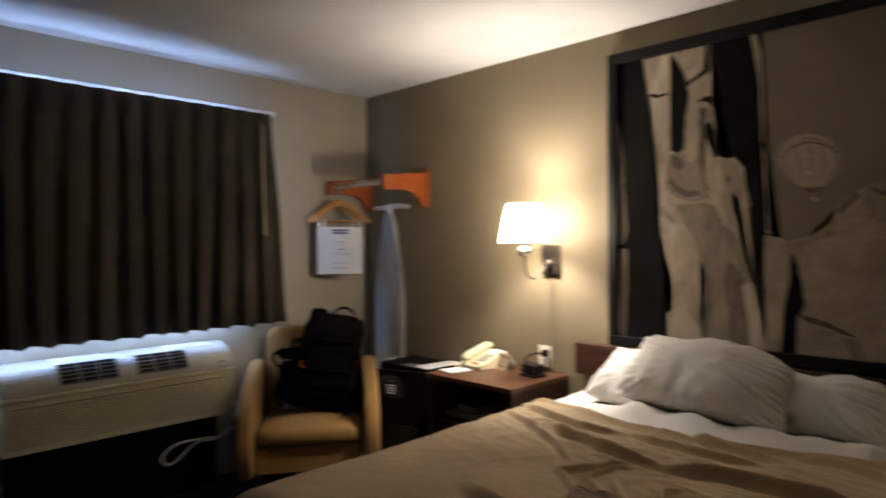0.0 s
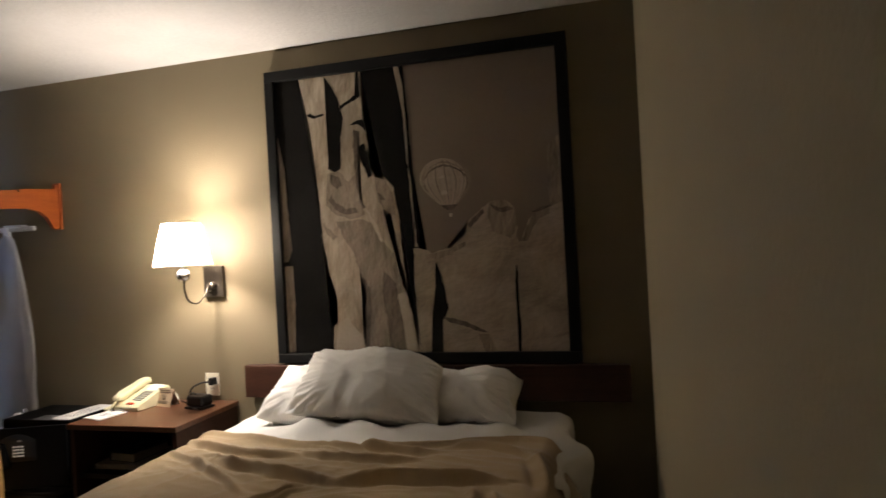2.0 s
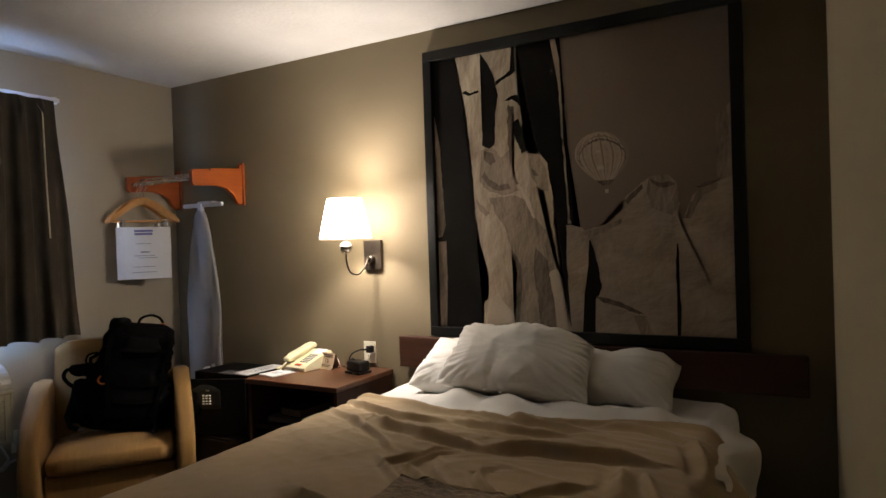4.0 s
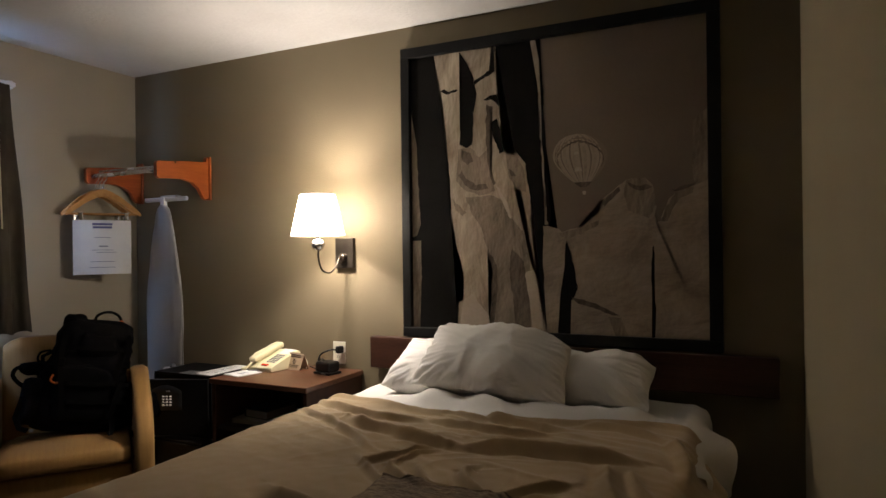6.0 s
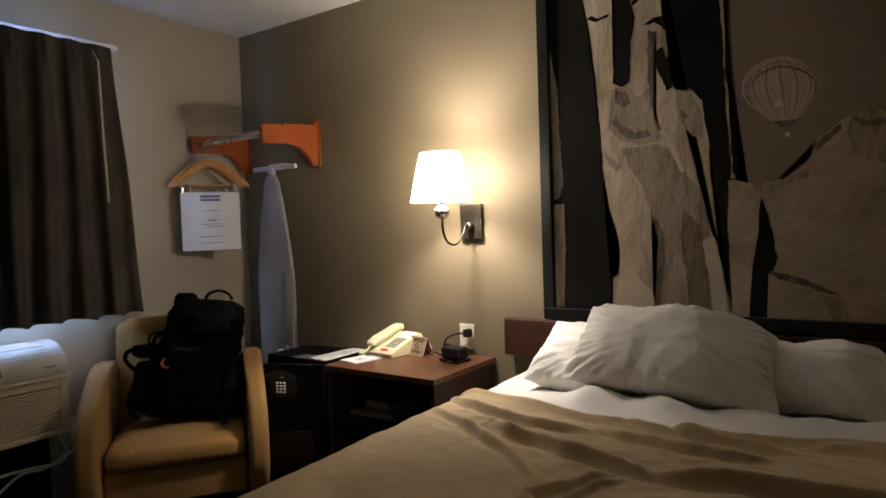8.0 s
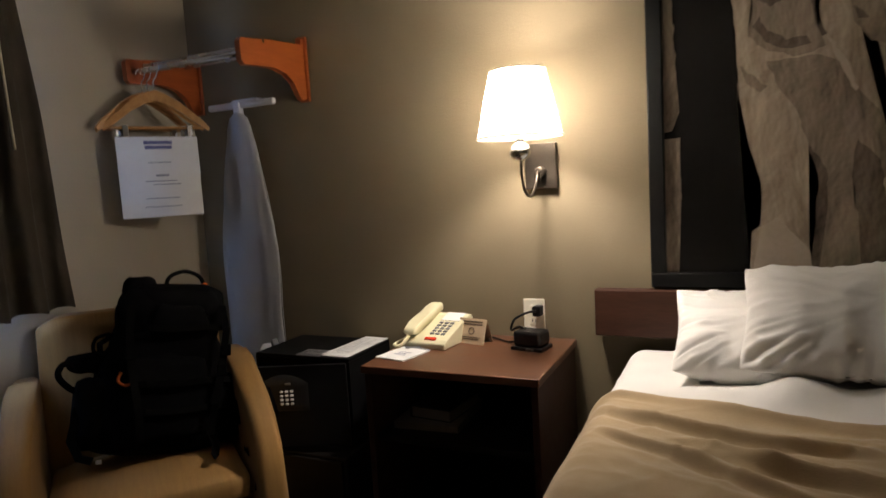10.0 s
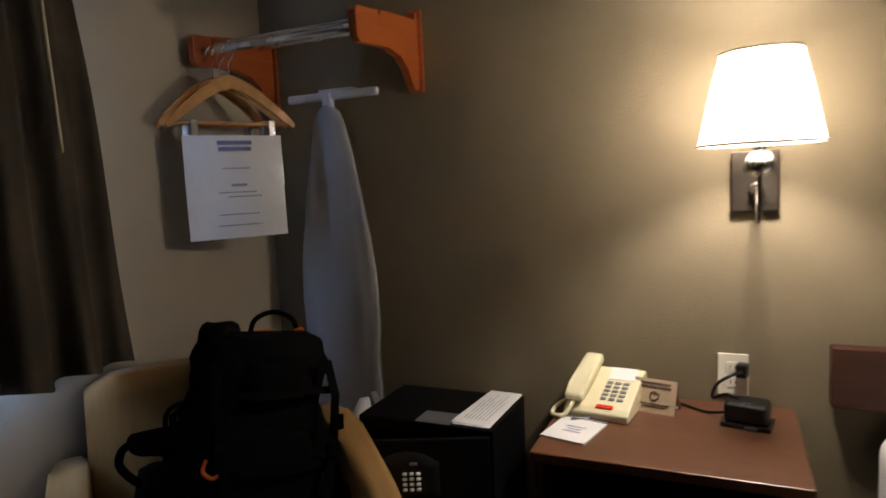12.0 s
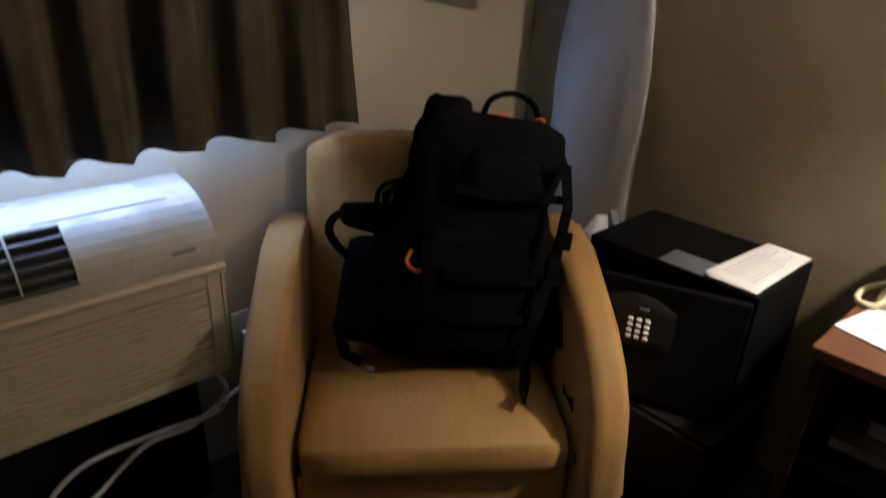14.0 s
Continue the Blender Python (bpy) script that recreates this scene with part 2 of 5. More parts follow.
def tube(points, r, n=8, closed=False, steps=6, bm=None):
    """A round tube along a smooth line through the points."""
    bm = bm or bmesh.new()
    ps = [Vector(p) for p in points]
    line = []
    m = len(ps)
    for i in range(m if closed else m - 1):
        p0, p1 = (ps[(i - 1) % m], ps[i]) if closed or i else (ps[0], ps[0])
        p2 = ps[(i + 1) % m]
        p3 = ps[(i + 2) % m] if closed or i + 2 < m else p2
        for k in range(steps):
            t = k / steps
            line.append(0.5 * (2 * p1 + (p2 - p0) * t + (2 * p0 - 5 * p1 + 4 * p2 - p3) * t * t + (3 * p1 - p0 - 3 * p2 + p3) * t ** 3))
    if not closed:
        line.append(ps[-1])
    loops, up = [], None
    for i, p in enumerate(line):
        nxt, prv = (line[(i + 1) % len(line)], line[i - 1]) if closed else (line[min(i + 1, len(line) - 1)], line[max(i - 1, 0)])
        d = (nxt - prv).normalized()
        up = d.orthogonal().normalized() if up is None else (up - d * up.dot(d)).normalized()
        side = d.cross(up)
        loops.append([bm.verts.new(p + r * (math.cos(2 * math.pi * k / n) * up + math.sin(2 * math.pi * k / n) * side)) for k in range(n)])
    pairs = list(zip(loops, loops[1:])) + ([(loops[-1], loops[0])] if closed else [])
    for a, b in pairs:
        for k in range(n):
            bm.faces.new((a[k], a[(k + 1) % n], b[(k + 1) % n], b[k]))
    if not closed:
        bm.faces.new(loops[0][::-1])
        bm.faces.new(loops[-1])
    return bm


def prism(outline, d0, d1, axis="y", bevel=0.0):
    """A flat outline thickened along an axis. The outline's pairs are the other two coordinates, in order."""
    bm = bmesh.new()
    put = {"x": lambda a, b, d: (d, a, b), "y": lambda a, b, d: (a, d, b), "z": lambda a, b, d: (a, b, d)}[axis]
    lo, hi = [bm.verts.new(put(a, b, d0)) for a, b in outline], [bm.verts.new(put(a, b, d1)) for a, b in outline]
    n = len(outline)
    bm.faces.new(lo)
    bm.faces.new(hi[::-1])
    for k in range(n):
        bm.faces.new((lo[k], hi[k], hi[(k + 1) % n], lo[(k + 1) % n]))
    if bevel:
        bmesh.ops.bevel(bm, geom=list(bm.edges), offset=bevel, segments=2, affect="EDGES", profile=0.5)
    return bm


def sheet_grid(f, nu, nv):
    """A grid of points f(u, v), u and v from 0 to 1."""
    bm = bmesh.new()
    vs = [[bm.verts.new(f(i / nu, j / nv)) for j in range(nv + 1)] for i in range(nu + 1)]
    for i in range(nu):
        for j in range(nv):
            bm.faces.new((vs[i][j], vs[i + 1][j], vs[i + 1][j + 1], vs[i][j + 1]))
    return bm


def structure(name, bm, material, label, category):
    return tagged(obj(name, bm, material), label, category, kind="structure")


# ---- the room ----
ROOM_H, EAST, SOUTH, FAR, WALL_END = 2.352, 3.615, -4.7, 4.9, -2.56
WY0, WY1, WZ0, WZ1 = -2.75, -0.95, 0.93, 2.08
structure("floor", box(-0.15, FAR, SOUTH, 0.0, -0.1, 0.0), CARPET, "dark patterned carpet covering the bedroom floor", "floor")
structure("ceiling", box(-0.15, FAR, SOUTH, 0.15, ROOM_H, ROOM_H + 0.1), CEIL, "white sprayed textured ceiling", "ceiling")
structure("wall_north", box(-0.15, FAR, 0.0, 0.15, 0.0, ROOM_H), ACCENT, "olive brown painted accent wall behind the bed", "wall")
bm = box(-0.15, 0, SOUTH, WY0, 0, ROOM_H)
box(-0.15, 0, WY1, 0, 0, ROOM_H, bm=bm)
box(-0.15, 0, WY0, WY1, 0, WZ0, bm=bm)
box(-0.15, 0, WY0, WY1, WZ1, ROOM_H, bm=bm)
structure("wall_west", bm, BEIGE, "beige painted window wall", "wall")
structure("wall_east", box(EAST, EAST + 0.12, WALL_END, 0, 0, ROOM_H), EASTPAINT, "plain beige painted wall beside the bed", "wall")
structure("wall_hall", box(EAST + 0.12, FAR, WALL_END, WALL_END + 0.12, 0, ROOM_H), BEIGE, "beige painted return wall by the entry", "wall")
structure("wall_far", box(FAR, FAR + 0.15, SOUTH, 0.15, -0.1, ROOM_H + 0.1), BEIGE, "beige painted wall closing the entry", "wall")
structure("wall_south", box(-0.15, FAR, SOUTH - 0.15, SOUTH, -0.1, ROOM_H + 0.1), BEIGE, "beige painted wall facing the bed", "wall")

win = thing("window_1", "white framed window hidden behind dark curtains", "window", kind="structure")
for nm, b in (("jamb", (-0.13, -0.07, WY0, WY0 + 0.05, WZ0, WZ1)), ("jamb", (-0.13, -0.07, WY1 - 0.05, WY1, WZ0, WZ1)), ("head", (-0.13, -0.07, WY0 + 0.05, WY1 - 0.05, WZ1 - 0.05, WZ1)),
              ("window_sill", (-0.13, -0.07, WY0 + 0.05, WY1 - 0.05, WZ0, WZ0 + 0.05)), ("mullion", (-0.13, -0.07, -1.87, -1.83, WZ0 + 0.05, WZ1 - 0.05))):
    part(nm, box(*b, bevel=0.004), WHITEPL, win)
for y0, y1 in ((WY0 + 0.05, -1.87), (-1.83, WY1 - 0.05)):
    pane = part("pane", box(-0.122, -0.116, y0, y1, WZ0 + 0.05, WZ1 - 0.05), GLASS, win)
    pane.visible_shadow = False


# ---- curtain, rod and wand ----
CY0, CY1, CZ0, CZ1 = -2.95, -0.708, 0.862, 2.115


def curtain_point(u, v):
    edge = CY1 - 0.085 * v
    y = CY0 + (edge - CY0) * u
    s = y + 0.012 * math.sin(9 * y + 2 * v)
    deep = (0.022 + 0.016 * (1 - v)) * (1 + 0.35 * noise.noise((y * 5, v * 1.2, 3)))
    ph = 2 * math.pi * s / 0.126 + 0.9 * noise.noise((y * 3, v * 0.9, 0))
    wave = 0.85 * math.tanh(1.6 * math.sin(ph) + 0.35) + 0.10 * math.sin(2 * ph + 1.0)
    top = (1 - v) * (CZ1 - CZ0)
    deep *= 0.4 + 0.6 * min(1.0, top / 0.16)
    pleat = 0.026 * math.exp(-((top - 0.07) / 0.05) ** 2) * max(0.0, math.sin(ph)) ** 8
    deep *= min(1.0, 0.35 + (1 - u) * 9)
    x = 0.082 + deep * wave + pleat + 0.012 * (1 - v) + 0.01 * noise.noise((y * 8, v * 3, 7))
    z = CZ0 + (CZ1 - CZ0) * v + (1 - v) ** 8 * (0.006 * math.cos(ph) + 0.006 * noise.noise((y * 7, 0, 5)))
    return x, y, z


curt = thing("curtain", "dark brown pleated blackout curtain drawn across the window", "curtain")
cloth = part("cloth", sheet_grid(curtain_point, 420, 40), CURTAIN, curt, smooth=True)
part("lining", sheet_grid(lambda u, v: (curtain_point(u, v)[0] - 0.006, curtain_point(u, v)[1], curtain_point(u, v)[2] + 0.004), 420, 24), LINING, curt, "pale blackout lining", smooth=True)


rod = thing("curtain_rod", "white metal traverse rod carrying the curtain", "curtain rod")
part("track", box(0.018, 0.045, CY0 - 0.05, -0.742, 2.118, 2.142, 0.004), WHITEPL, rod)
for y in (-0.76, -1.85, -2.9):
    part("bracket", box(0.0, 0.03, y - 0.012, y + 0.012, 2.110, 2.150, 0.002), WHITEPL, rod)
wand = thing("curtain_wand", "thin white plastic wand hanging beside the curtain", "curtain wand")
part("stick", tube([(0.137, -0.885, 2.03), (0.139, -0.88, 1.7), (0.141, -0.872, 1.386)], 0.0038), ACPLASTIC, wand, smooth=True)
part("hook", tube([(0.137, -0.885, 2.03), (0.11, -0.885, 2.06), (0.05, -0.885, 2.12)], 0.002), CHROME, wand)


# ---- wall air conditioner ----
CORD = [(0.05, -0.99, 0.335), (0.11, -1.03, 0.30), (0.15, -1.11, 0.300), (0.15, -1.15, 0.272), (0.155, -1.27, 0.285), (0.155, -1.41, 0.285), (0.16, -1.485, 0.24), (0.165, -1.47, 0.195), (0.165, -1.42, 0.20), (0.16, -1.305, 0.272), (0.155, -1.20, 0.268), (0.15, -1.12, 0.31), (0.14, -1.13, 0.36), (0.14, -1.15, 0.41)]
AY0, AY1 = -2.19, -1.112
ac = thing("air_conditioner", "beige through-wall air conditioner with ribbed front grille", "air conditioner")
part("body", prism([(0.002, 0.64), (0.165, 0.64), (0.165, 0.405), (0.002, 0.405)], AY0 + 0.006, AY1 - 0.006, "y"), ACPLASTIC, ac)
top = [(0.002, 0.79)] + [(0.035 + 0.165 * math.sin(a), 0.672 + 0.118 * math.cos(a)) for a in [math.pi / 2 * k / 10 for k in range(11)]] + [(0.2, 0.662), (0.002, 0.662)]
part("top_panel", prism(top, AY0, AY1, "y"), ACTOP, ac, "pale curved top panel catching daylight")
part("ridge", prism([(0.002, 0.640), (0.002, 0.660), (0.207, 0.660), (0.212, 0.652), (0.207, 0.640)], AY0 - 0.003, AY1 + 0.003, "y"), ACPLASTIC, ac)
part("end_cap", prism([(0.002, 0.405), (0.196, 0.405), (0.204, 0.638), (0.002, 0.638)], AY1 - 0.006, AY1, "y"), ACPLASTIC, ac)
part("front_edge", box(0.165, 0.2, AY1 - 0.035, AY1 - 0.006, 0.405, 0.638, 0.003), ACPLASTIC, ac)
part("front_edge", box(0.165, 0.2, AY0 + 0.006, AY0 + 0.035, 0.405, 0.638, 0.003), ACPLASTIC, ac)
part("top_rail", box(0.165, 0.2, AY0 + 0.035, AY1 - 0.035, 0.612, 0.638, 0.003), ACPLASTIC, ac)
part("bottom_rail", box(0.165, 0.2, AY0 + 0.035, AY1 - 0.035, 0.405, 0.425, 0.003), ACPLASTIC, ac)
for k in range(15):
    z = 0.4285 + k * 0.01235
    bm = box(0.168, 0.197, AY0 + 0.035, AY1 - 0.035, 0, 0.0075)
    for v in bm.verts:
        if v.co.x > 0.18:
            v.co.z -= 0.004
    s = part("slat", bm, ACPLASTIC, ac)
    s.location.z = z


def on_top(a, off):
    """A point on the curved top, a from 0 (flat top) to 1 (front edge)."""
    t = math.pi / 2 * a
    return Vector((0.035 + (0.165 + off) * math.sin(t), 0, 0.672 + (0.118 + off) * math.cos(t)))


for y0, y1 in ((-1.615, -1.362), (-1.96, -1.705)):
    vent = part("vent", sheet_grid(lambda u, v: on_top(0.38 + 0.5 * v, 0.0035) + Vector((0, y0 + (y1 - y0) * u, 0)), 2, 10), DARK, ac, "dark outlet vent")
    for k in range(6):
        p0 = on_top(0.38 + 0.5 * k / 5, 0.006)
        part("louver", box(p0.x - 0.006, p0.x + 0.006, y0, y1, p0.z - 0.0022, p0.z + 0.0022), VENT, vent)
    for k in range(4):
        yy = y0 + (y1 - y0) * k / 3
        part("divider", tube([on_top(0.38 + 0.1 * j, 0.010) + Vector((0, yy, 0)) for j in range(6)], 0.0025, 5, steps=2), ACTOP, vent)
part("lid_seam", tube([on_top(0.30, 0.0005) + Vector((0, y, 0)) for y in (-1.40, -1.17)], 0.0011, 5), GREYPL, ac)
part("badge", box(-0.0008, 0.0008, -0.022, 0.022, -0.004, 0.004), GREYPL, ac).matrix_local = Matrix.Translation(on_top(0.86, 0.001) + Vector((0, -1.18, 0))) @ pose(0, 0, 0, 0, -12, 0)
part("subbase", box(0.002, 0.10, AY0 + 0.02, AY1 - 0.05, 0.0, 0.404), BLACKMETAL, ac, "black metal base below the unit")
part("power_cord", tube(CORD, 0.006), WHITEPL, ac, "pale grey power cord hanging in a loop", smooth=True)
part("plug", box(0.0, 0.05, -1.01, -0.97, 0.31, 0.36, 0.006), WHITEPL, ac)
wo = thing("wall_outlet", "ivory wall outlet low on the window wall", "outlet")
part("plate", box(0, 0.006, -1.03, -0.955, 0.30, 0.414, 0.002), IVORY, wo)


# ---- armchair ----
def cushion(x0, x1, y0, y1, z0, z1, r=0.035, puff=0.0):
    bm = box(x0, x1, y0, y1, z0, z1)
    bmesh.ops.subdivide_edges(bm, edges=list(bm.edges), cuts=7, use_grid_fill=True)
    cx, cy, cz = (x0 + x1) / 2, (y0 + y1) / 2, (z0 + z1) / 2
    hx, hy, hz = (x1 - x0) / 2, (y1 - y0) / 2, (z1 - z0) / 2
    for v in bm.verts:
        d = v.co - Vector((cx, cy, cz))
        inner = Vector((max(-hx + r, min(hx - r, d.x)), max(-hy + r, min(hy - r, d.y)), max(-hz + r, min(hz - r, d.z))))
        off = d - inner
        if off.length > 1e-6:
            d = inner + off.normalized() * min(off.length, r)
        k = max(0, 1 - (d.x / hx) ** 2) * max(0, 1 - (d.y / hy) ** 2)
        if d.z > 0.5 * hz:
            d.z += puff * k
        v.co = Vector((cx, cy, cz)) + d
    return bm


# local: x across (viewer's right), y to the back, z up
CH = pose(0.606, -0.887, 0, 0, 0, 53)
chair = thing("armchair", "tan fabric club armchair with rounded arms", "armchair", CH)
part("base", box(-0.284, 0.284, 0.02, 0.50, 0.10, 0.255, 0.012), CHAIR, chair, smooth=False)
part("seat", cushion(-0.280, 0.280, -0.012, 0.46, 0.255, 0.352, 0.040, 0.030), CHAIR, chair, smooth=True)


def back_point(u, v):
    a = -1 + 2 * u
    w = 0.298 - 0.015 * v
    x = a * w
    z = 0.25 + 0.585 * v - 0.035 * max(0, abs(a) - 0.7) ** 2 / 0.09 * v
    y = 0.43 + 0.045 * v - 0.03 * (1 - a * a)
    return x, y, z


bm = bmesh.new()
rows = []
for j in range(13):
    v = j / 12
    row = []
    for i in range(25):
        x, y, z = back_point(i / 24, v)
        row.append((Vector((x, y, z)), Vector((x * 1.0, 0.540 + 0.005 * v, z))))
    rows.append(row)
fr = [[bm.verts.new(p[0]) for p in r] for r in rows]
bk = [[bm.verts.new(p[1]) for p in r] for r in rows]
for j in range(12):
    for i in range(24):
        bm.faces.new((fr[j][i], fr[j][i + 1], fr[j + 1][i + 1], fr[j + 1][i]))
        bm.faces.new((bk[j][i], bk[j + 1][i], bk[j + 1][i + 1], bk[j][i + 1]))
    bm.faces.new((fr[j][0], fr[j + 1][0], bk[j + 1][0], bk[j][0]))
    bm.faces.new((fr[j][24], bk[j][24], bk[j + 1][24], fr[j + 1][24]))
for i in range(24):
    bm.faces.new((fr[12][i], fr[12][i + 1], bk[12][i + 1], bk[12][i]))
    bm.faces.new((fr[0][i], bk[0][i], bk[0][i + 1], fr[0][i + 1]))
bmesh.ops.bevel(bm, geom=[e for e in bm.edges if e.calc_face_angle(0) > 0.9], offset=0.022, segments=4, affect="EDGES", profile=0.5)
part("backrest", bm, CHAIR, chair, smooth=True)
for s in (-1, 1):
    outline = [(0.50, 0.10), (0.50, 0.645), (0.42, 0.645), (0.30, 0.635), (0.18, 0.605), (0.09, 0.560), (0.02, 0.500), (-0.025, 0.43), (-0.045, 0.35), (-0.05, 0.25), (-0.035, 0.10)]
    bm = prism(outline, 0.286 * s, 0.370 * s, "x")
    bmesh.ops.bevel(bm, geom=[e for e in bm.edges if abs(e.verts[0].co.x - e.verts[1].co.x) < 1e-5], offset=0.026, segments=5, affect="EDGES", profile=0.5)
    for v in bm.verts:
        v.co.x += s * 0.03 * max(0, 1 - ((v.co.z - 0.42) / 0.3) ** 2) * max(0, 0.25 - v.co.y)
    part("arm", bm, CHAIR, chair, smooth=True)
for x in (-0.28, 0.28):
    for y in (0.02, 0.46):
        part("leg", ring_loft([(x, y, 0.0, 0.018, 0.018), (x, y, 0.105, 0.026, 0.026)], 12, 2.5), BLACKWOOD, chair)


# ---- backpack on the chair ----
BP = CH @ pose(0.060, 0.285, 0.372, -12, 9, 4) @ Matrix.Diagonal((1.14, 1.0, 1.08, 1))
bag = thing("backpack", "large black hiking backpack slumped on the tan armchair", "backpack", BP)
bm = ring_loft([(0, 0, 0.0, 0.13, 0.075), (0, 0, 0.02, 0.185, 0.115), (-0.005, 0, 0.10, 0.200, 0.135), (-0.02, 0, 0.20, 0.178, 0.135), (-0.012, 0.005, 0.32, 0.152, 0.12), (0, 0.01, 0.42, 0.148, 0.105), (0, 0.015, 0.49, 0.135, 0.085), (0, 0.015, 0.515, 0.10, 0.05)], 40, 3.2)
bmesh.ops.subdivide_edges(bm, edges=[e for e in bm.edges if abs(e.verts[0].co.z - e.verts[1].co.z) > 0.01], cuts=3)
for v in bm.verts:
    n = noise.noise(v.co * 9) * 0.026 + noise.noise(v.co * 22) * 0.016
    v.co += Vector((v.co.x, v.co.y, 0)).normalized() * n
part("body", bm, BLACKFAB, bag, smooth=True)


def lump(x, y, z, hw, hd, h, power=3.0):
    bm = ring_loft([(x, y, z + h * a, hw * b, hd * b) for a, b in ((0, 0.75), (0.06, 0.92), (0.2, 1), (0.5, 1.02), (0.8, 0.97), (0.94, 0.88), (1, 0.65))], 24, power)
    for v in bm.verts:
        v.co += Vector((noise.noise(v.co * 20), noise.noise(v.co * 20 + Vector((5, 0, 0))), noise.noise(v.co * 20 + Vector((0, 9, 0))))) * 0.015
    return bm


part("front_pocket", lump(-0.02, -0.112, 0.05, 0.12, 0.04, 0.24), BLACKFAB, bag, smooth=True)
part("lid", lump(0.015, 0.0, 0.405, 0.122, 0.105, 0.10, 2.3), BLACKFAB, bag, smooth=True)
part("lid_pocket", lump(0.012, -0.10, 0.33, 0.078, 0.030, 0.11), BLACKFAB, bag, smooth=True)
part("side_pocket", lump(-0.195, -0.01, 0.03, 0.05, 0.09, 0.20), BLACKFAB, bag, smooth=True)
part("side_pocket", lump(0.195, -0.01, 0.03, 0.05, 0.09, 0.20), BLACKFAB, bag, smooth=True)
part("shoulder_pad", lump(-0.085, 0.02, 0.46, 0.042, 0.045, 0.078, 2.2), BLACKFAB, bag, smooth=True)
part("handle", tube([(-0.01, 0.05, 0.50), (0.0, 0.045, 0.545), (0.045, 0.04, 0.565), (0.09, 0.035, 0.545), (0.105, 0.03, 0.495)], 0.0065), STRAP, bag, "black carry loop", smooth=True)
part("cord_loop", tube([(-0.005, 0.02, 0.513), (0.02, 0.01, 0.517), (0.045, 0.015, 0.511)], 0.004), ORANGECORD, bag, "orange cord", smooth=True)
part("cord_loop", tube([(0.085, 0.02, 0.512), (0.10, 0.0, 0.52), (0.112, 0.01, 0.497), (0.10, -0.01, 0.485), (0.088, 0.0, 0.502)], 0.0045), ORANGECORD, bag, "orange cord", smooth=True)
part("cord_loop", tube([(-0.142, -0.145, 0.245), (-0.149, -0.150, 0.222), (-0.132, -0.156, 0.208), (-0.113, -0.154, 0.215)], 0.0045), ORANGECORD, bag, "orange zip pull", smooth=True)
part("hip_wing", lump(-0.215, -0.01, 0.25, 0.055, 0.03, 0.05), STRAP, bag, smooth=True)
part("hip_wing", lump(0.235, -0.10, 0.06, 0.065, 0.055, 0.12), STRAP, bag, smooth=True)


def band(points, w, t=0.003):
    """A flat strap along points, its width along the local x-y normal."""
    bm = bmesh.new()
    ps = [Vector(p) for p in points]
    loops = []
    for i, p in enumerate(ps):
        d = (ps[min(i + 1, len(ps) - 1)] - ps[max(i - 1, 0)]).normalized()
        side = d.cross(Vector((0, -1, 0.2))).normalized()
        nrm = side.cross(d)
        loops.append([bm.verts.new(p + a * side * w / 2 + b * nrm * t / 2) for a, b in ((-1, -1), (1, -1), (1, 1), (-1, 1))])
    for a, b in zip(loops, loops[1:]):
        for k in range(4):
            bm.faces.new((a[k], a[(k + 1) % 4], b[(k + 1) % 4], b[k]))
    bm.faces.new(loops[0][::-1])
    bm.faces.new(loops[-1])
    return bm


part("strap", band([(0.205, -0.13, 0.15), (0.21, -0.20, 0.125), (0.21, -0.255, 0.06), (0.208, -0.275, -0.02), (0.205, -0.275, -0.11)], 0.03), STRAP, bag)
part("strap", band([(0.20, -0.12, 0.05), (0.20, -0.16, 0.01), (0.19, -0.19, -0.012), (0.175, -0.25, -0.002)], 0.025), STRAP, bag)
part("strap", band([(-0.12, -0.11, 0.44), (-0.125, -0.145, 0.36), (-0.12, -0.165, 0.26), (-0.10, -0.175, 0.14), (-0.09, -0.165, 0.05)], 0.02), STRAP, bag)
part("strap", band([(0.13, -0.10, 0.44), (0.135, -0.14, 0.36), (0.12, -0.168, 0.26), (0.10, -0.178, 0.14), (0.09, -0.165, 0.05)], 0.02), STRAP, bag)
part("side_loop", tube([(-0.165, -0.03, 0.36), (-0.20, -0.05, 0.345), (-0.205, -0.06, 0.31), (-0.175, -0.06, 0.295)], 0.005), STRAP, bag, smooth=True)
part("grab_loop", tube([(-0.215, 0.0, 0.26), (-0.27, -0.02, 0.275), (-0.285, -0.03, 0.24), (-0.25, -0.04, 0.20), (-0.21, -0.04, 0.19)], 0.009), STRAP, bag, smooth=True)
part("strap", band([(-0.15, -0.02, 0.36), (-0.19, -0.04, 0.33), (-0.185, -0.05, 0.28)], 0.016), STRAP, bag)
part("strap", band([(-0.235, -0.06, 0.15), (-0.25, -0.08, 0.06), (-0.23, -0.11, 0.015), (-0.20, -0.12, 0.005)], 0.022), STRAP, bag)
for x, z in ((-0.122, 0.30), (0.128, 0.30), (0.118, 0.24)):
    part("buckle", box(x - 0.014, x + 0.014, -0.178, -0.166, z - 0.018, z + 0.018, 0.004), STRAP, bag)
for z0, y0 in ((0.12, -0.172), (0.20, -0.176), (0.36, -0.15)):
    part("cross_strap", band([(-0.15, y0 + 0.05, z0), (-0.08, y0 + 0.006, z0 + 0.01), (0.0, y0, z0 + 0.006), (0.08, y0 + 0.008, z0 + 0.012), (0.15, y0 + 0.05, z0 + 0.01)], 0.018), STRAP, bag)
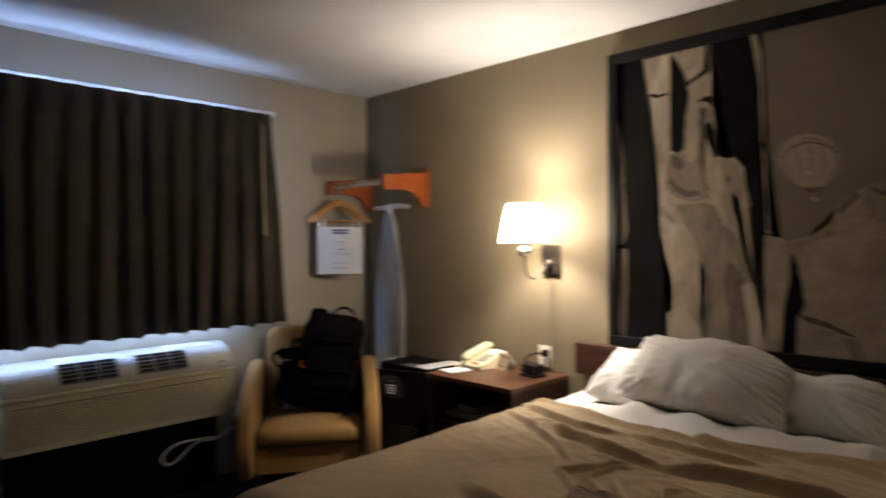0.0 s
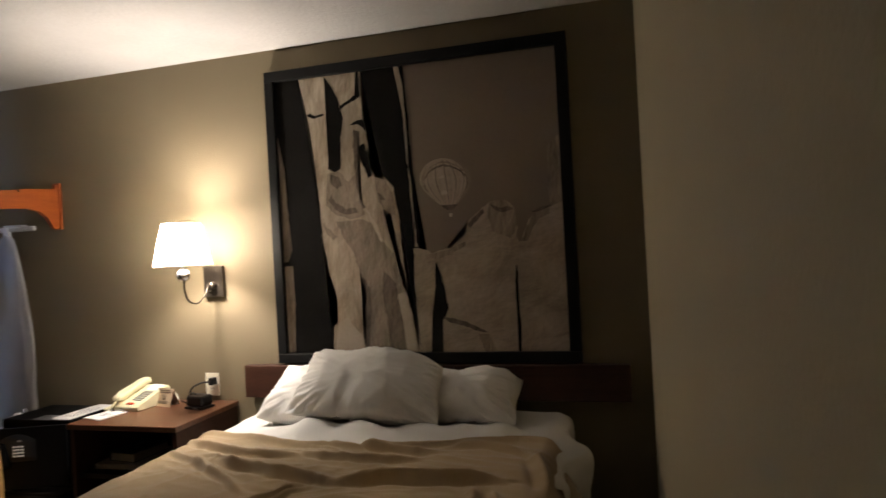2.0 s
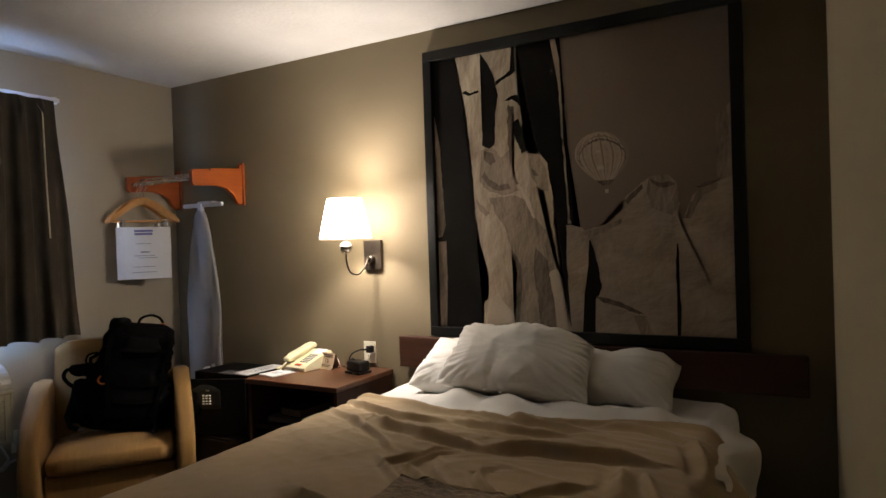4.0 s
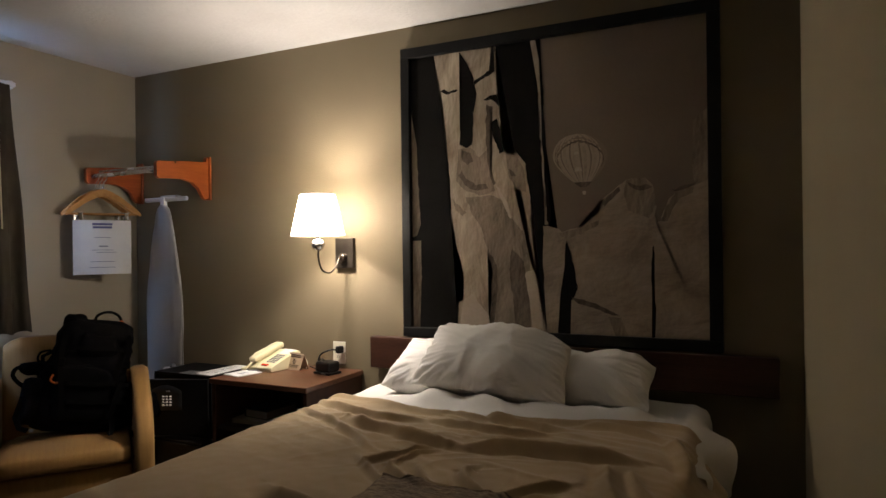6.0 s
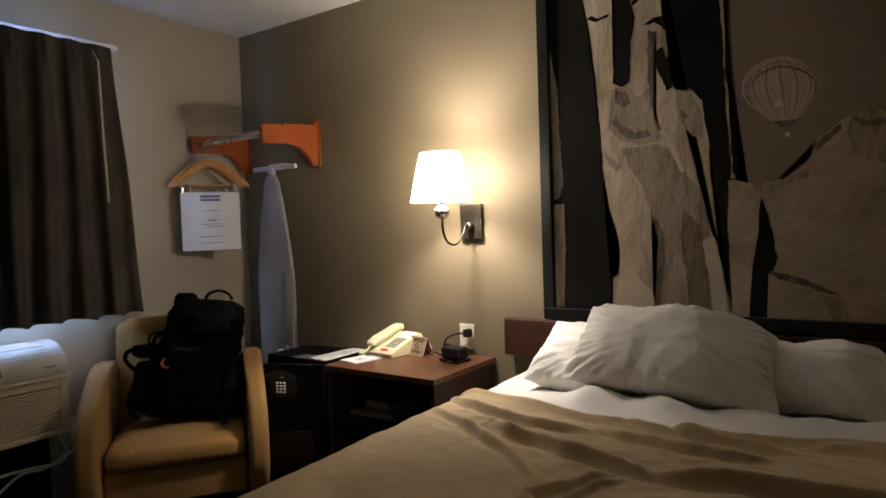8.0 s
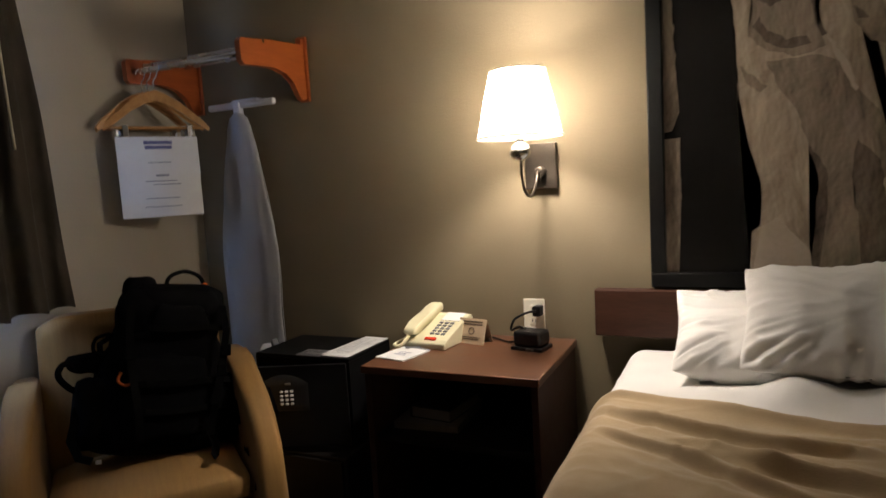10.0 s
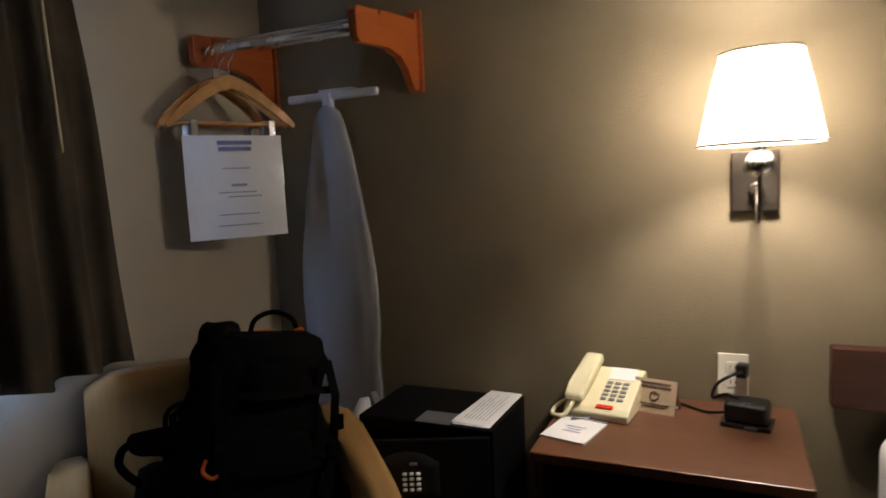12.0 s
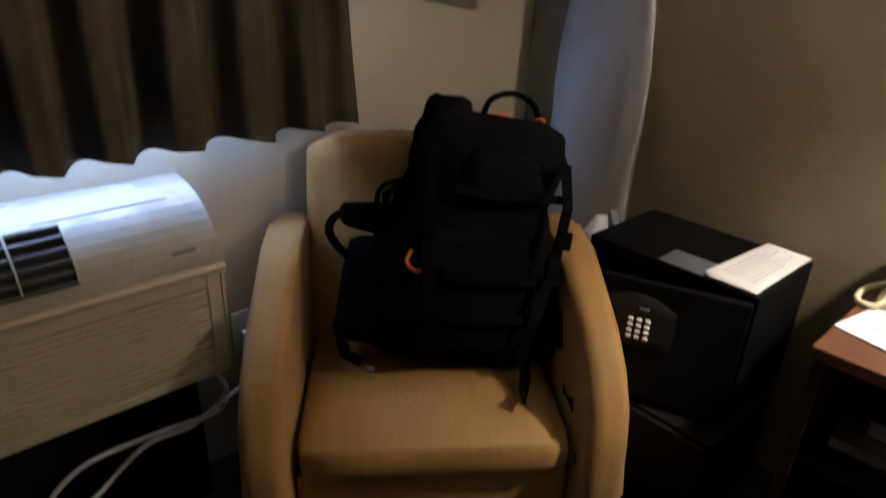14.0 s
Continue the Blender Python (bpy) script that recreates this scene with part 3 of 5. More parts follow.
part("hanging_strap", band([(0.10, -0.13, 0.06), (0.105, -0.17, 0.02), (0.10, -0.19, -0.005), (0.085, -0.235, -0.004)], 0.022), STRAP, bag)
part("tag", box(-0.195, -0.18, -0.16, -0.157, 0.0, 0.012, 0.001), GREYPL, bag, "pale care tag")


# ---- coat shelf with hangers ----
shelf = thing("coat_rack", "orange stained wooden wall rack with steel rods", "coat rack")
arm = [(-0.002, 1.575), (-0.002, 1.80), (-0.028, 1.80), (-0.028, 1.775), (-0.20, 1.765), (-0.30, 1.752), (-0.362, 1.748), (-0.372, 1.735), (-0.370, 1.668), (-0.355, 1.655), (-0.27, 1.662), (-0.20, 1.668), (-0.13, 1.655), (-0.085, 1.625), (-0.055, 1.575), (-0.04, 1.562)]
for x in (0.035, 0.595):
    part("bracket", prism(arm, x, x + 0.024, "x", 0.002), ORANGE, shelf)
    part("wall_plate", box(x - 0.012, x + 0.036, -0.014, -0.0005, 1.56, 1.81, 0.003), ORANGE, shelf)
for y, z in ((-0.08, 1.752), (-0.15, 1.745), (-0.22, 1.738), (-0.29, 1.731)):
    part("rod", tube([(0.05, y, z), (0.60, y, z)], 0.006, 10), CHROME, shelf, smooth=True)
part("hanging_rod", tube([(0.05, -0.335, 1.700), (0.60, -0.335, 1.700)], 0.011, 14), CHROME, shelf, smooth=True)
part("screw", tube([(0.607, -0.25, 1.752), (0.621, -0.25, 1.752)], 0.006, 8), CHROME, shelf)


def hanger(m):
    h = thing("clothes_hanger", "varnished wooden trouser hanger on the steel rod", "hanger", m, "hangers on the rack")
    line = [(-0.215, -0.115), (-0.19, -0.09), (-0.10, -0.03), (-0.04, 0.0), (0, 0.012), (0.04, 0.0), (0.10, -0.03), (0.19, -0.09), (0.215, -0.115), (0.208, -0.127), (0.18, -0.113), (0.095, -0.060), (0.04, -0.032), (0, -0.022), (-0.04, -0.032), (-0.095, -0.060), (-0.18, -0.113), (-0.208, -0.127)]
    line = [(0.9 * a, 1.12 * b) for a, b in line]
    part("frame", prism(line, -0.007, 0.007, "y", 0.003), HANGER, h)
    part("bar", tube([(-0.168, 0, -0.130), (0.168, 0, -0.130)], 0.006, 10), HANGER, h, smooth=True)
    part("hook", tube([(0, 0, 0.0), (0, 0, 0.045), (0.012, 0, 0.062), (0.016, 0, 0.085), (0, 0, 0.100), (-0.016, 0, 0.085), (-0.017, 0, 0.075)], 0.0022, 8), CHROME, h, smooth=True)
    for x in (-0.115, 0.115):
        part("clip", box(x - 0.011, x + 0.011, -0.011, 0.011, -0.168, -0.120, 0.003), CHROME, h)
    return h


HG = hanger(pose(0.152, -0.335, 1.611, 0, 0, 60))
copy_thing(HG, pose(0.118, -0.335, 1.611, 0, 0, 54))
copy_thing(HG, pose(0.088, -0.335, 1.611, 0, 0, 80))
PM = pose(0.156, -0.350, 1.445, 0, 0, 58)
notice = thing("notice_sheet", "printed white notice in a clear sleeve clipped to hanger", "notice", PM)


def wavy(w, h, y):
    return sheet_grid(lambda u, v: ((u - 0.5) * w, y + 0.003 * math.sin(5 * u + 3 * v) - 0.004 * (1 - v) * math.sin(3 * u), -h + h * v), 14, 14)


part("page", wavy(0.288, 0.302, -0.014), SLEEVE, notice, smooth=True)
part("second_page", wavy(0.268, 0.150, -0.011), SLEEVE, notice, smooth=True).location = (0.012, 0, 0.0)
for x, z, w, h, m in ((0, -0.016, 0.10, 0.012, BLUEINK), (0, -0.034, 0.095, 0.012, BLUEINK), (0, -0.095, 0.08, 0.003, INK), (0.005, -0.142, 0.045, 0.007, INK), (0.0, -0.165, 0.11, 0.003, INK), (0.02, -0.178, 0.10, 0.003, INK), (0.0, -0.230, 0.12, 0.003, INK), (0.0, -0.262, 0.13, 0.003, INK)):
    part("print_line", box(x - w / 2, x + w / 2, -0.0215, -0.0205, z - h, z), m, notice)


# ---- ironing board ----
ib = thing("ironing_board", "grey covered ironing board hung upright in the corner", "ironing board")
half = [(0.0, 1.545), (0.035, 1.535), (0.058, 1.49), (0.085, 1.38), (0.112, 1.25), (0.135, 1.12), (0.150, 1.0), (0.154, 0.90), (0.150, 0.6), (0.145, 0.36), (0.12, 0.33), (0, 0.325)]
half_z, half_w = [z for _, z in half][::-1], [0.97 * w for w, _ in half][::-1]


def board_point(u, v):
    z = 0.327 + (1.543 - 0.327) * v
    w = max(0.012, float(np.interp(z, half_z, half_w)))
    a = 2 * math.pi * u
    c, q = math.cos(a), math.sin(a)
    x = w * math.copysign(abs(c) ** 0.45, c)
    ripple = 0.010 * noise.noise((x * 11 + 2, z * 2.2, 3)) + 0.004 * noise.noise((x * 30, z * 4, 8))
    edge = (abs(x) / 0.15) ** 2
    return 0.306 + x + 0.004 * noise.noise((0, z * 9, 4 + c)), -0.062 + 0.016 * math.copysign(abs(q) ** 0.7, q) + (ripple * (0.5 + edge) if q < 0 else 0), z


part("top", sheet_grid(board_point, 72, 60), BOARD, ib, "loose grey cloth cover", smooth=True)
part("stem", prism([(0.285, 1.52), (0.325, 1.52), (0.318, 1.585), (0.292, 1.585)], -0.07, -0.045, "y", 0.003), WHITEPL, ib)
part("hook_bar", box(0.145, 0.490, -0.062, -0.040, 1.562, 1.588, 0.007), WHITEPL, ib, "white hanging bar")
part("holder", box(0.255, 0.385, -0.04, -0.001, 1.575, 1.60, 0.004), WHITEPL, ib)
for x in (0.24, 0.37):
    part("leg", tube([(x, -0.03, 1.25), (x, -0.03, 0.06)], 0.011, 10), WHITEPL, ib, smooth=True)
part("foot", tube([(0.21, -0.03, 0.06), (0.40, -0.03, 0.06)], 0.011, 10), GREYPL, ib, smooth=True)
# legs reach the floor
for x in (0.22, 0.39):
    part("foot_cap", box(x - 0.016, x + 0.016, -0.048, -0.012, 0.0, 0.05, 0.004), GREYPL, ib)


# ---- low cabinet, iron, safe ----
lc = thing("low_cabinet", "low black cabinet standing under the safe", "cabinet")
part("body", box(0.31, 0.945, -0.40, -0.09, 0.05, 0.295, 0.004), BLACKWOOD, lc)
part("plinth", box(0.33, 0.925, -0.38, -0.09, 0.0, 0.05), BLACKWOOD, lc)
part("door", box(0.32, 0.935, -0.414, -0.4005, 0.06, 0.285, 0.003), BLACKWOOD, lc)
iron = thing("clothes_iron", "white steam iron standing on its heel", "iron", pose(0.422, -0.205, 0.296, 0, 0, -32) @ Matrix.Diagonal((1.4, 1.4, 1.1, 1)))
bm = ring_loft([(0, 0, 0.0, 0.055, 0.035), (0, 0, 0.012, 0.058, 0.040), (0, 0.004, 0.08, 0.055, 0.044), (0, 0.012, 0.16, 0.045, 0.038), (0, 0.022, 0.23, 0.028, 0.026), (0, 0.03, 0.285, 0.007, 0.012)], 20, 2.4)
part("body", bm, WHITEPL, iron, smooth=True)
part("soleplate", prism([(-0.06, 0.0), (-0.062, 0.10), (-0.05, 0.19), (-0.025, 0.265), (0, 0.30), (0.025, 0.265), (0.05, 0.19), (0.062, 0.10), (0.06, 0.0)], 0.045, 0.062, "y", 0.003), GREYPL, iron)
part("handle", tube([(0, -0.03, 0.03), (0, -0.085, 0.05), (0, -0.095, 0.12), (0, -0.07, 0.18), (0, -0.02, 0.215)], 0.014, 10), GREYPL, iron, smooth=True)
part("dial", ring_loft([(0, 0, 0, 0.016, 0.016), (0, 0, 0.008, 0.014, 0.014)], 16, 2), GREYPL, iron).matrix_local = pose(0.02, -0.04, 0.13, 90, 0, 0)

SX0, SX1, SY0, SY1, SZ0, SZ1 = 0.515, 0.928, -0.315, -0.03, 0.296, 0.618
safe = thing("room_safe", "black steel electronic room safe with open door", "safe")
part("top", box(SX0, SX1, SY0, SY1, SZ1 - 0.012, SZ1, 0.002), BLACKMETAL, safe)
part("bottom", box(SX0, SX1, SY0, SY1, SZ0, SZ0 + 0.012), BLACKMETAL, safe)
part("side", box(SX0, SX0 + 0.012, SY0, SY1, SZ0 + 0.012, SZ1 - 0.012), BLACKMETAL, safe)
part("side", box(SX1 - 0.012, SX1, SY0, SY1, SZ0 + 0.012, SZ1 - 0.012), BLACKMETAL, safe)
part("back", box(SX0 + 0.012, SX1 - 0.012, SY1 - 0.012, SY1, SZ0 + 0.012, SZ1 - 0.012), BLACKMETAL, safe)
part("lip", box(SX0 + 0.012, SX1 - 0.012, SY0 + 0.02, SY0 + 0.03, SZ1 - 0.04, SZ1 - 0.012), BLACKMETAL, safe)
part("instruction_label", box(0.695, 0.80, -0.318 + 0.008, -0.228, SZ1, SZ1 + 0.0012), SILVER, safe, "small silver instruction label")
for k in range(6):
    part("print_line", box(0.705, 0.79, -0.300 + 0.0115 * k, -0.2965 + 0.0115 * k, SZ1 + 0.0012, SZ1 + 0.0018), GREYPL, safe)
DM = pose(SX1 - 0.008, SY0 - 0.004, SZ0 + 0.024, 0, 0, 22)
door = part("door", box(-0.385, 0.0, -0.02, 0.0, 0.0, 0.288, 0.003), BLACKMETAL, safe, "open steel door with keypad")
door.matrix_local = DM
bm = sheet_grid(lambda u, v: (-0.305 + 0.17 * u, -0.0215 - 0.012 * max(0, 1 - (2 * u - 1) ** 2) ** 0.5 * (1 if 0 < v < 1 else 0), 0.13 + 0.13 * v * (1 - 0.25 * (2 * u - 1) ** 2)), 16, 8)
part("control_panel", bm, BUCKLE, door, "glossy black curved control panel", smooth=True)
for i in range(3):
    for j in range(4):
        part("key", box(-0.232 + i * 0.018, -0.2205 + i * 0.018, -0.039, -0.030, 0.156 + j * 0.0145, 0.164 + j * 0.0145, 0.002, 1), PAPER, door, "white keypad key" if i == j == 0 else "")
part("display", box(-0.212, -0.192, -0.037, -0.03, 0.226, 0.234, 0.002), SILVER, door)
paper = thing("paper_sheets", "few printed white sheets lying on the black safe", "paper", pose(0.862, -0.162, SZ1, 0, 0, -3))
for k, (dx, dy, rz) in enumerate(((0, 0, 0), (0.004, -0.003, 2.0), (-0.003, 0.004, -1.5))):
    s = part("sheet", box(-0.052, 0.052, -0.137, 0.137, 0, 0.0008), PAPER, paper)
    s.matrix_local = pose(dx, dy, 0.0005 + 0.0014 * k, 0, 0, rz)
for k in range(7):
    part("print_line", box(-0.035 + 0.011 * k, -0.0335 + 0.011 * k, -0.10, 0.05 + 0.03 * (k % 3), 0.0044, 0.0048), INK, paper)


# ---- nightstand and what stands on it ----
NX0, NX1, NY0, NZ = 1.075, 1.655, -0.472, 0.650
ns = thing("nightstand", "dark nightstand with red-brown top and open shelves", "nightstand")
part("top", box(NX0, NX1, NY0, -0.006, NZ - 0.024, NZ, 0.003), WOOD, ns, "red-brown wood-grain laminate top")
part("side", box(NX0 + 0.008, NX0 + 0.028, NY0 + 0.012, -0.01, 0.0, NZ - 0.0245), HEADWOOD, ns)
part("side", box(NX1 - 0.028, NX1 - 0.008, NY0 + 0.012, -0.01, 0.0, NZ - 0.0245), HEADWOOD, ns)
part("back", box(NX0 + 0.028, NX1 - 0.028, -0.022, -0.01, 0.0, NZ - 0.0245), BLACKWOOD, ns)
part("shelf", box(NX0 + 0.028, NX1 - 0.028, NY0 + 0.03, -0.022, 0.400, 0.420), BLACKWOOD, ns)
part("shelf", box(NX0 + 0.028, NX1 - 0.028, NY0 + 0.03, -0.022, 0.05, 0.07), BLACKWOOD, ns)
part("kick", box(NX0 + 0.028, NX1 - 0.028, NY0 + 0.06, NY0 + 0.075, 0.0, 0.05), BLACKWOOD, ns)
BOOK1 = mat("dim_book_cover", (0.22, 0.19, 0.155), (0.30, 0.255, 0.21), 0.5)
BOOK2 = mat("black_book_cover", (0.015, 0.014, 0.014), (0.03, 0.028, 0.027), 0.5)
for nm, (x, y, z, w, d, h, rz), m, lab in (("phone_book", (1.235, -0.24, 0.42, 0.22, 0.27, 0.022, 4), BOOK1, "thin brown directory lying on the nightstand shelf"), ("bible", (1.255, -0.235, 0.4425, 0.15, 0.21, 0.04, -6), BOOK2, "closed dark book lying on the directory")):
    b = thing(nm, lab, "book", pose(x, y, z, 0, 0, rz))
    part("cover", box(-w / 2, w / 2, -d / 2, d / 2, 0, 0.003), m, b)
    part("page_block", box(-w / 2 + 0.004, w / 2 - 0.004, -d / 2 + 0.004, d / 2 - 0.004, 0.003, h - 0.003), BOOK1, b)
    part("cover", box(-w / 2, w / 2, -d / 2, d / 2, h - 0.003, h), m, b)
    part("spine", box(-w / 2 - 0.003, -w / 2, -d / 2, d / 2, 0, h), m, b)
cc = thing("coiled_cable", "tangled pale cable lying in the nightstand", "cable")
part("cable", tube([(1.36 + 0.05 * math.cos(a * 1.7) + 0.012 * a, -0.30 + 0.04 * math.sin(a * 1.7), 0.077 + 0.004 * (a % 3)) for a in range(14)], 0.0045), ACPLASTIC, cc, smooth=True)

ph = thing("telephone", "cream corded desk telephone on the nightstand", "telephone", pose(1.195, -0.135, NZ, 0, 0, -7))
bm = prism([(-0.105, 0.0), (-0.105, 0.020), (-0.09, 0.030), (0.06, 0.083), (0.09, 0.086), (0.10, 0.075), (0.10, 0.0)], -0.085, 0.085, "x", 0.004)
part("base", bm, CREAM, ph)
SL = math.degrees(math.atan2(0.053, 0.15))


def on_phone(y):
    return 0.030 + (y + 0.09) * 0.053 / 0.15


for i in range(3):
    for j in range(5):
        y = -0.055 + 0.0165 * j
        part("key", box(-0.008, 0.008, -0.0048, 0.0048, 0, 0.004, 0.001, 1), GREYPL, ph, "grey dialling key" if i == j == 0 else "").matrix_local = pose(0.008 + 0.022 * i, y, on_phone(y) - 0.0005, SL, 0, 0)
part("number_card", box(-0.037, 0.037, -0.027, 0.027, 0, 0.0015), PAPER, ph, "white number card").matrix_local = pose(0.034, 0.052, on_phone(0.052), SL, 0, 0)
part("message_light", box(-0.022, 0.022, -0.007, 0.007, 0, 0.005, 0.002), RED, ph, "red message light").matrix_local = pose(0.02, -0.086, on_phone(-0.086) - 0.001, SL, 0, 0)
hs = [(-0.105, 0.045), (-0.10, 0.066), (-0.06, 0.074), (0.0, 0.098), (0.05, 0.118), (0.09, 0.124), (0.102, 0.110), (0.10, 0.092), (0.06, 0.086), (0.0, 0.072), (-0.05, 0.050), (-0.07, 0.038)]
part("handset", prism(hs, -0.083, -0.035, "x", 0.008), CREAM, ph, "cream handset in its cradle", smooth=True)
part("handset_cord", tube([(-0.06, -0.10, 0.04), (-0.075, -0.13, 0.012), (-0.11, -0.12, 0.008), (-0.12, -0.05, 0.008), (-0.10, 0.02, 0.010)], 0.006), CREAM, ph, smooth=True)
part("line_cord", tube([(0.06, 0.09, 0.02), (0.10, 0.10, 0.05), (0.15, 0.08, 0.03), (0.175, 0.05, 0.005)], 0.0028), IVORY, ph, smooth=True)

pad = thing("note_pad", "small white note pad with clip on the nightstand", "note pad", pose(1.147, -0.318, NZ, 0, 0, -12))
part("page_block", box(-0.058, 0.058, -0.072, 0.072, 0, 0.004), PAPER, pad)
part("binding", box(-0.058, 0.058, 0.066, 0.074, 0.004, 0.0055), GREYPL, pad)
for k, (w, y) in enumerate(((0.05, 0.01), (0.035, -0.005), (0.045, -0.02))):
    part("print_line", box(-w / 2, w / 2, y, y + 0.004, 0.004, 0.0046), BLUEINK, pad)
pen = thing("pen", "slim grey pen lying by the note pad", "pen", pose(1.178, -0.232, NZ + 0.0045, 0, 0, 30))
part("barrel", tube([(-0.06, 0, 0), (0.06, 0, 0)], 0.0042, 8), SILVER, pen, smooth=True)
part("tip", tube([(0.06, 0, 0), (0.07, 0, 0)], 0.002, 6), CHROME, pen)

tc = thing("tent_card", "tan printed tent card standing on the nightstand", "card", pose(1.322, -0.115, NZ, 0, 0, -12))
part("front", box(-0.056, 0.056, -0.0006, 0.0006, 0, 0.088), TANCARD, tc).matrix_local = pose(0, -0.03, 0, -20, 0, 0)
part("rear", box(-0.056, 0.056, -0.0006, 0.0006, 0, 0.088), TANCARD, tc).matrix_local = pose(0, 0.03, 0, 20, 0, 0)
fm = pose(0, -0.0312, 0, -20, 0, 0)
for x, z, w, h in ((0, 0.075, 0.08, 0.005), (0, 0.066, 0.085, 0.004), (0, 0.022, 0.075, 0.003), (0, 0.015, 0.06, 0.003)):
    part("print_line", box(x - w / 2, x + w / 2, -0.001, 0.0, z, z + h), BROWNINK, tc).matrix_local = fm
part("print_ring", tube([(0.011 * math.cos(a * math.pi / 4), -0.001, 0.045 + 0.011 * math.sin(a * math.pi / 4)) for a in range(8)], 0.0018, 6, True), BROWNINK, tc).matrix_local = fm

ot = thing("power_outlet", "ivory double wall outlet above the nightstand", "outlet")
part("plate", box(1.470, 1.546, -0.006, -0.0005, 0.672, 0.786, 0.002), IVORY, ot)
for z in (0.708, 0.750):
    soc = part("socket", box(1.493, 1.523, -0.0085, -0.006, z - 0.014, z + 0.014, 0.002), IVORY, ot)
    for x in (1.502, 1.514):
        part("slot", box(x - 0.0012, x + 0.0012, -0.0092, -0.0084, z - 0.005, z + 0.006), DARK, soc)
ch = thing("charger", "black plastic charging block with cable and plug", "charger", pose(1.540, -0.155, NZ, 0, 0, -10))
part("base", box(-0.056, 0.056, -0.042, 0.042, 0, 0.012, 0.003), BUCKLE, ch)
part("body", box(-0.050, 0.050, -0.038, 0.040, 0.012, 0.062, 0.012, 3), BUCKLE, ch)
part("badge", box(0.0, 0.028, -0.044, -0.042, 0.003, 0.010), SILVER, ch)
part("indicator", box(-0.01, 0.012, -0.030, -0.024, 0.062, 0.063), SILVER, ch)
part("plug", box(-0.045, -0.017, 0.100, 0.136, 0.082, 0.118, 0.005), BUCKLE, ch)
part("cable", tube([(-0.03, 0.098, 0.10), (-0.04, 0.06, 0.105), (-0.075, 0.03, 0.085), (-0.085, 0.02, 0.05), (-0.05, 0.01, 0.066), (-0.02, 0.0, 0.062)], 0.0042), BUCKLE, ch, smooth=True)
part("cable", tube([(-0.05, 0.01, 0.02), (-0.10, 0.03, 0.005), (-0.16, 0.055, 0.005), (-0.20, 0.07, 0.005)], 0.0035), BUCKLE, ch, smooth=True)


# ---- wall lamp ----
lamp = thing("wall_lamp", "bronze wall lamp with lit white fabric shade", "lamp")
part("wall_plate", box(1.503, 1.612, -0.024, -0.0005, 1.168, 1.322, 0.003), BRONZE, lamp, "dark bronze square wall plate")
part("arm", tube([(1.560, -0.024, 1.225), (1.560, -0.065, 1.225), (1.560, -0.095, 1.185), (1.560, -0.15, 1.150), (1.560, -0.215, 1.165), (1.560, -0.243, 1.215), (1.560, -0.245, 1.26)], 0.0045, 10), BRONZE, lamp, smooth=True)
part("swivel", ring_loft([(0, 0, 0, 0.018, 0.018), (0, 0, 0.03, 0.018, 0.018), (0, 0, 0.034, 0.012, 0.012)], 20, 2), BRONZE, lamp).matrix_local = pose(1.56, -0.022, 1.225, 90, 0, 0)
part("switch", tube([(1.56, -0.05, 1.205), (1.56, -0.062, 1.195)], 0.007, 8), BRONZE, lamp)
bm = ring_loft([(1.56, -0.245, 1.288 + 0.031 * math.sin(a), 0.031 * math.cos(a), 0.031 * math.cos(a)) for a in [math.pi * (k / 12 - 0.49) for k in range(13)]], 24, 2)
for v in bm.verts:
    a = math.atan2(v.co.y + 0.245, v.co.x - 1.56)
    r = 1 + 0.05 * math.sin(8 * a + 60 * (v.co.z - 1.288))
    v.co.x, v.co.y = 1.56 + (v.co.x - 1.56) * r, -0.245 + (v.co.y + 0.245) * r
part("ball", bm, CHROME, lamp, "fluted silver ball under the shade", smooth=True)
part("socket", tube([(1.56, -0.245, 1.315), (1.56, -0.245, 1.405)], 0.013, 14), CHROME, lamp, smooth=True)
bm = ring_loft([(1.56, -0.245, 1.405, 0.012, 0.012), (1.56, -0.245, 1.43, 0.022, 0.022), (1.56, -0.245, 1.455, 0.028, 0.028), (1.56, -0.245, 1.48, 0.022, 0.022), (1.56, -0.245, 1.493, 0.008, 0.008)], 16, 2)
bulb = part("bulb", bm, BULB, lamp, smooth=True)
bulb.visible_shadow = False
bm = ring_loft([(1.56, -0.245, z, r, r) for z, r in ((1.332, 0.129), (1.40, 0.114), (1.465, 0.0995), (1.530, 0.083))], 48, 2, cap=False)
part("shade", bm, SHADE, lamp, "glowing white fabric shade", smooth=True)
TRIM = mat("shade_trim", (0.45, 0.37, 0.25), (0.52, 0.43, 0.30), 0.8)
for z, r in ((1.332, 0.1295), (1.530, 0.0835)):
    part("trim", tube([(1.56 + r * math.cos(a * math.pi / 16), -0.245 + r * math.sin(a * math.pi / 16), z) for a in range(32)], 0.003, 6, True, 2), TRIM, lamp)
for a in (0.3, 2.4, 4.5):
    part("spider", tube([(1.56, -0.245, 1.50), (1.56 + 0.083 * math.cos(a), -0.245 + 0.083 * math.sin(a), 1.527)], 0.0015, 5), CHROME, lamp)


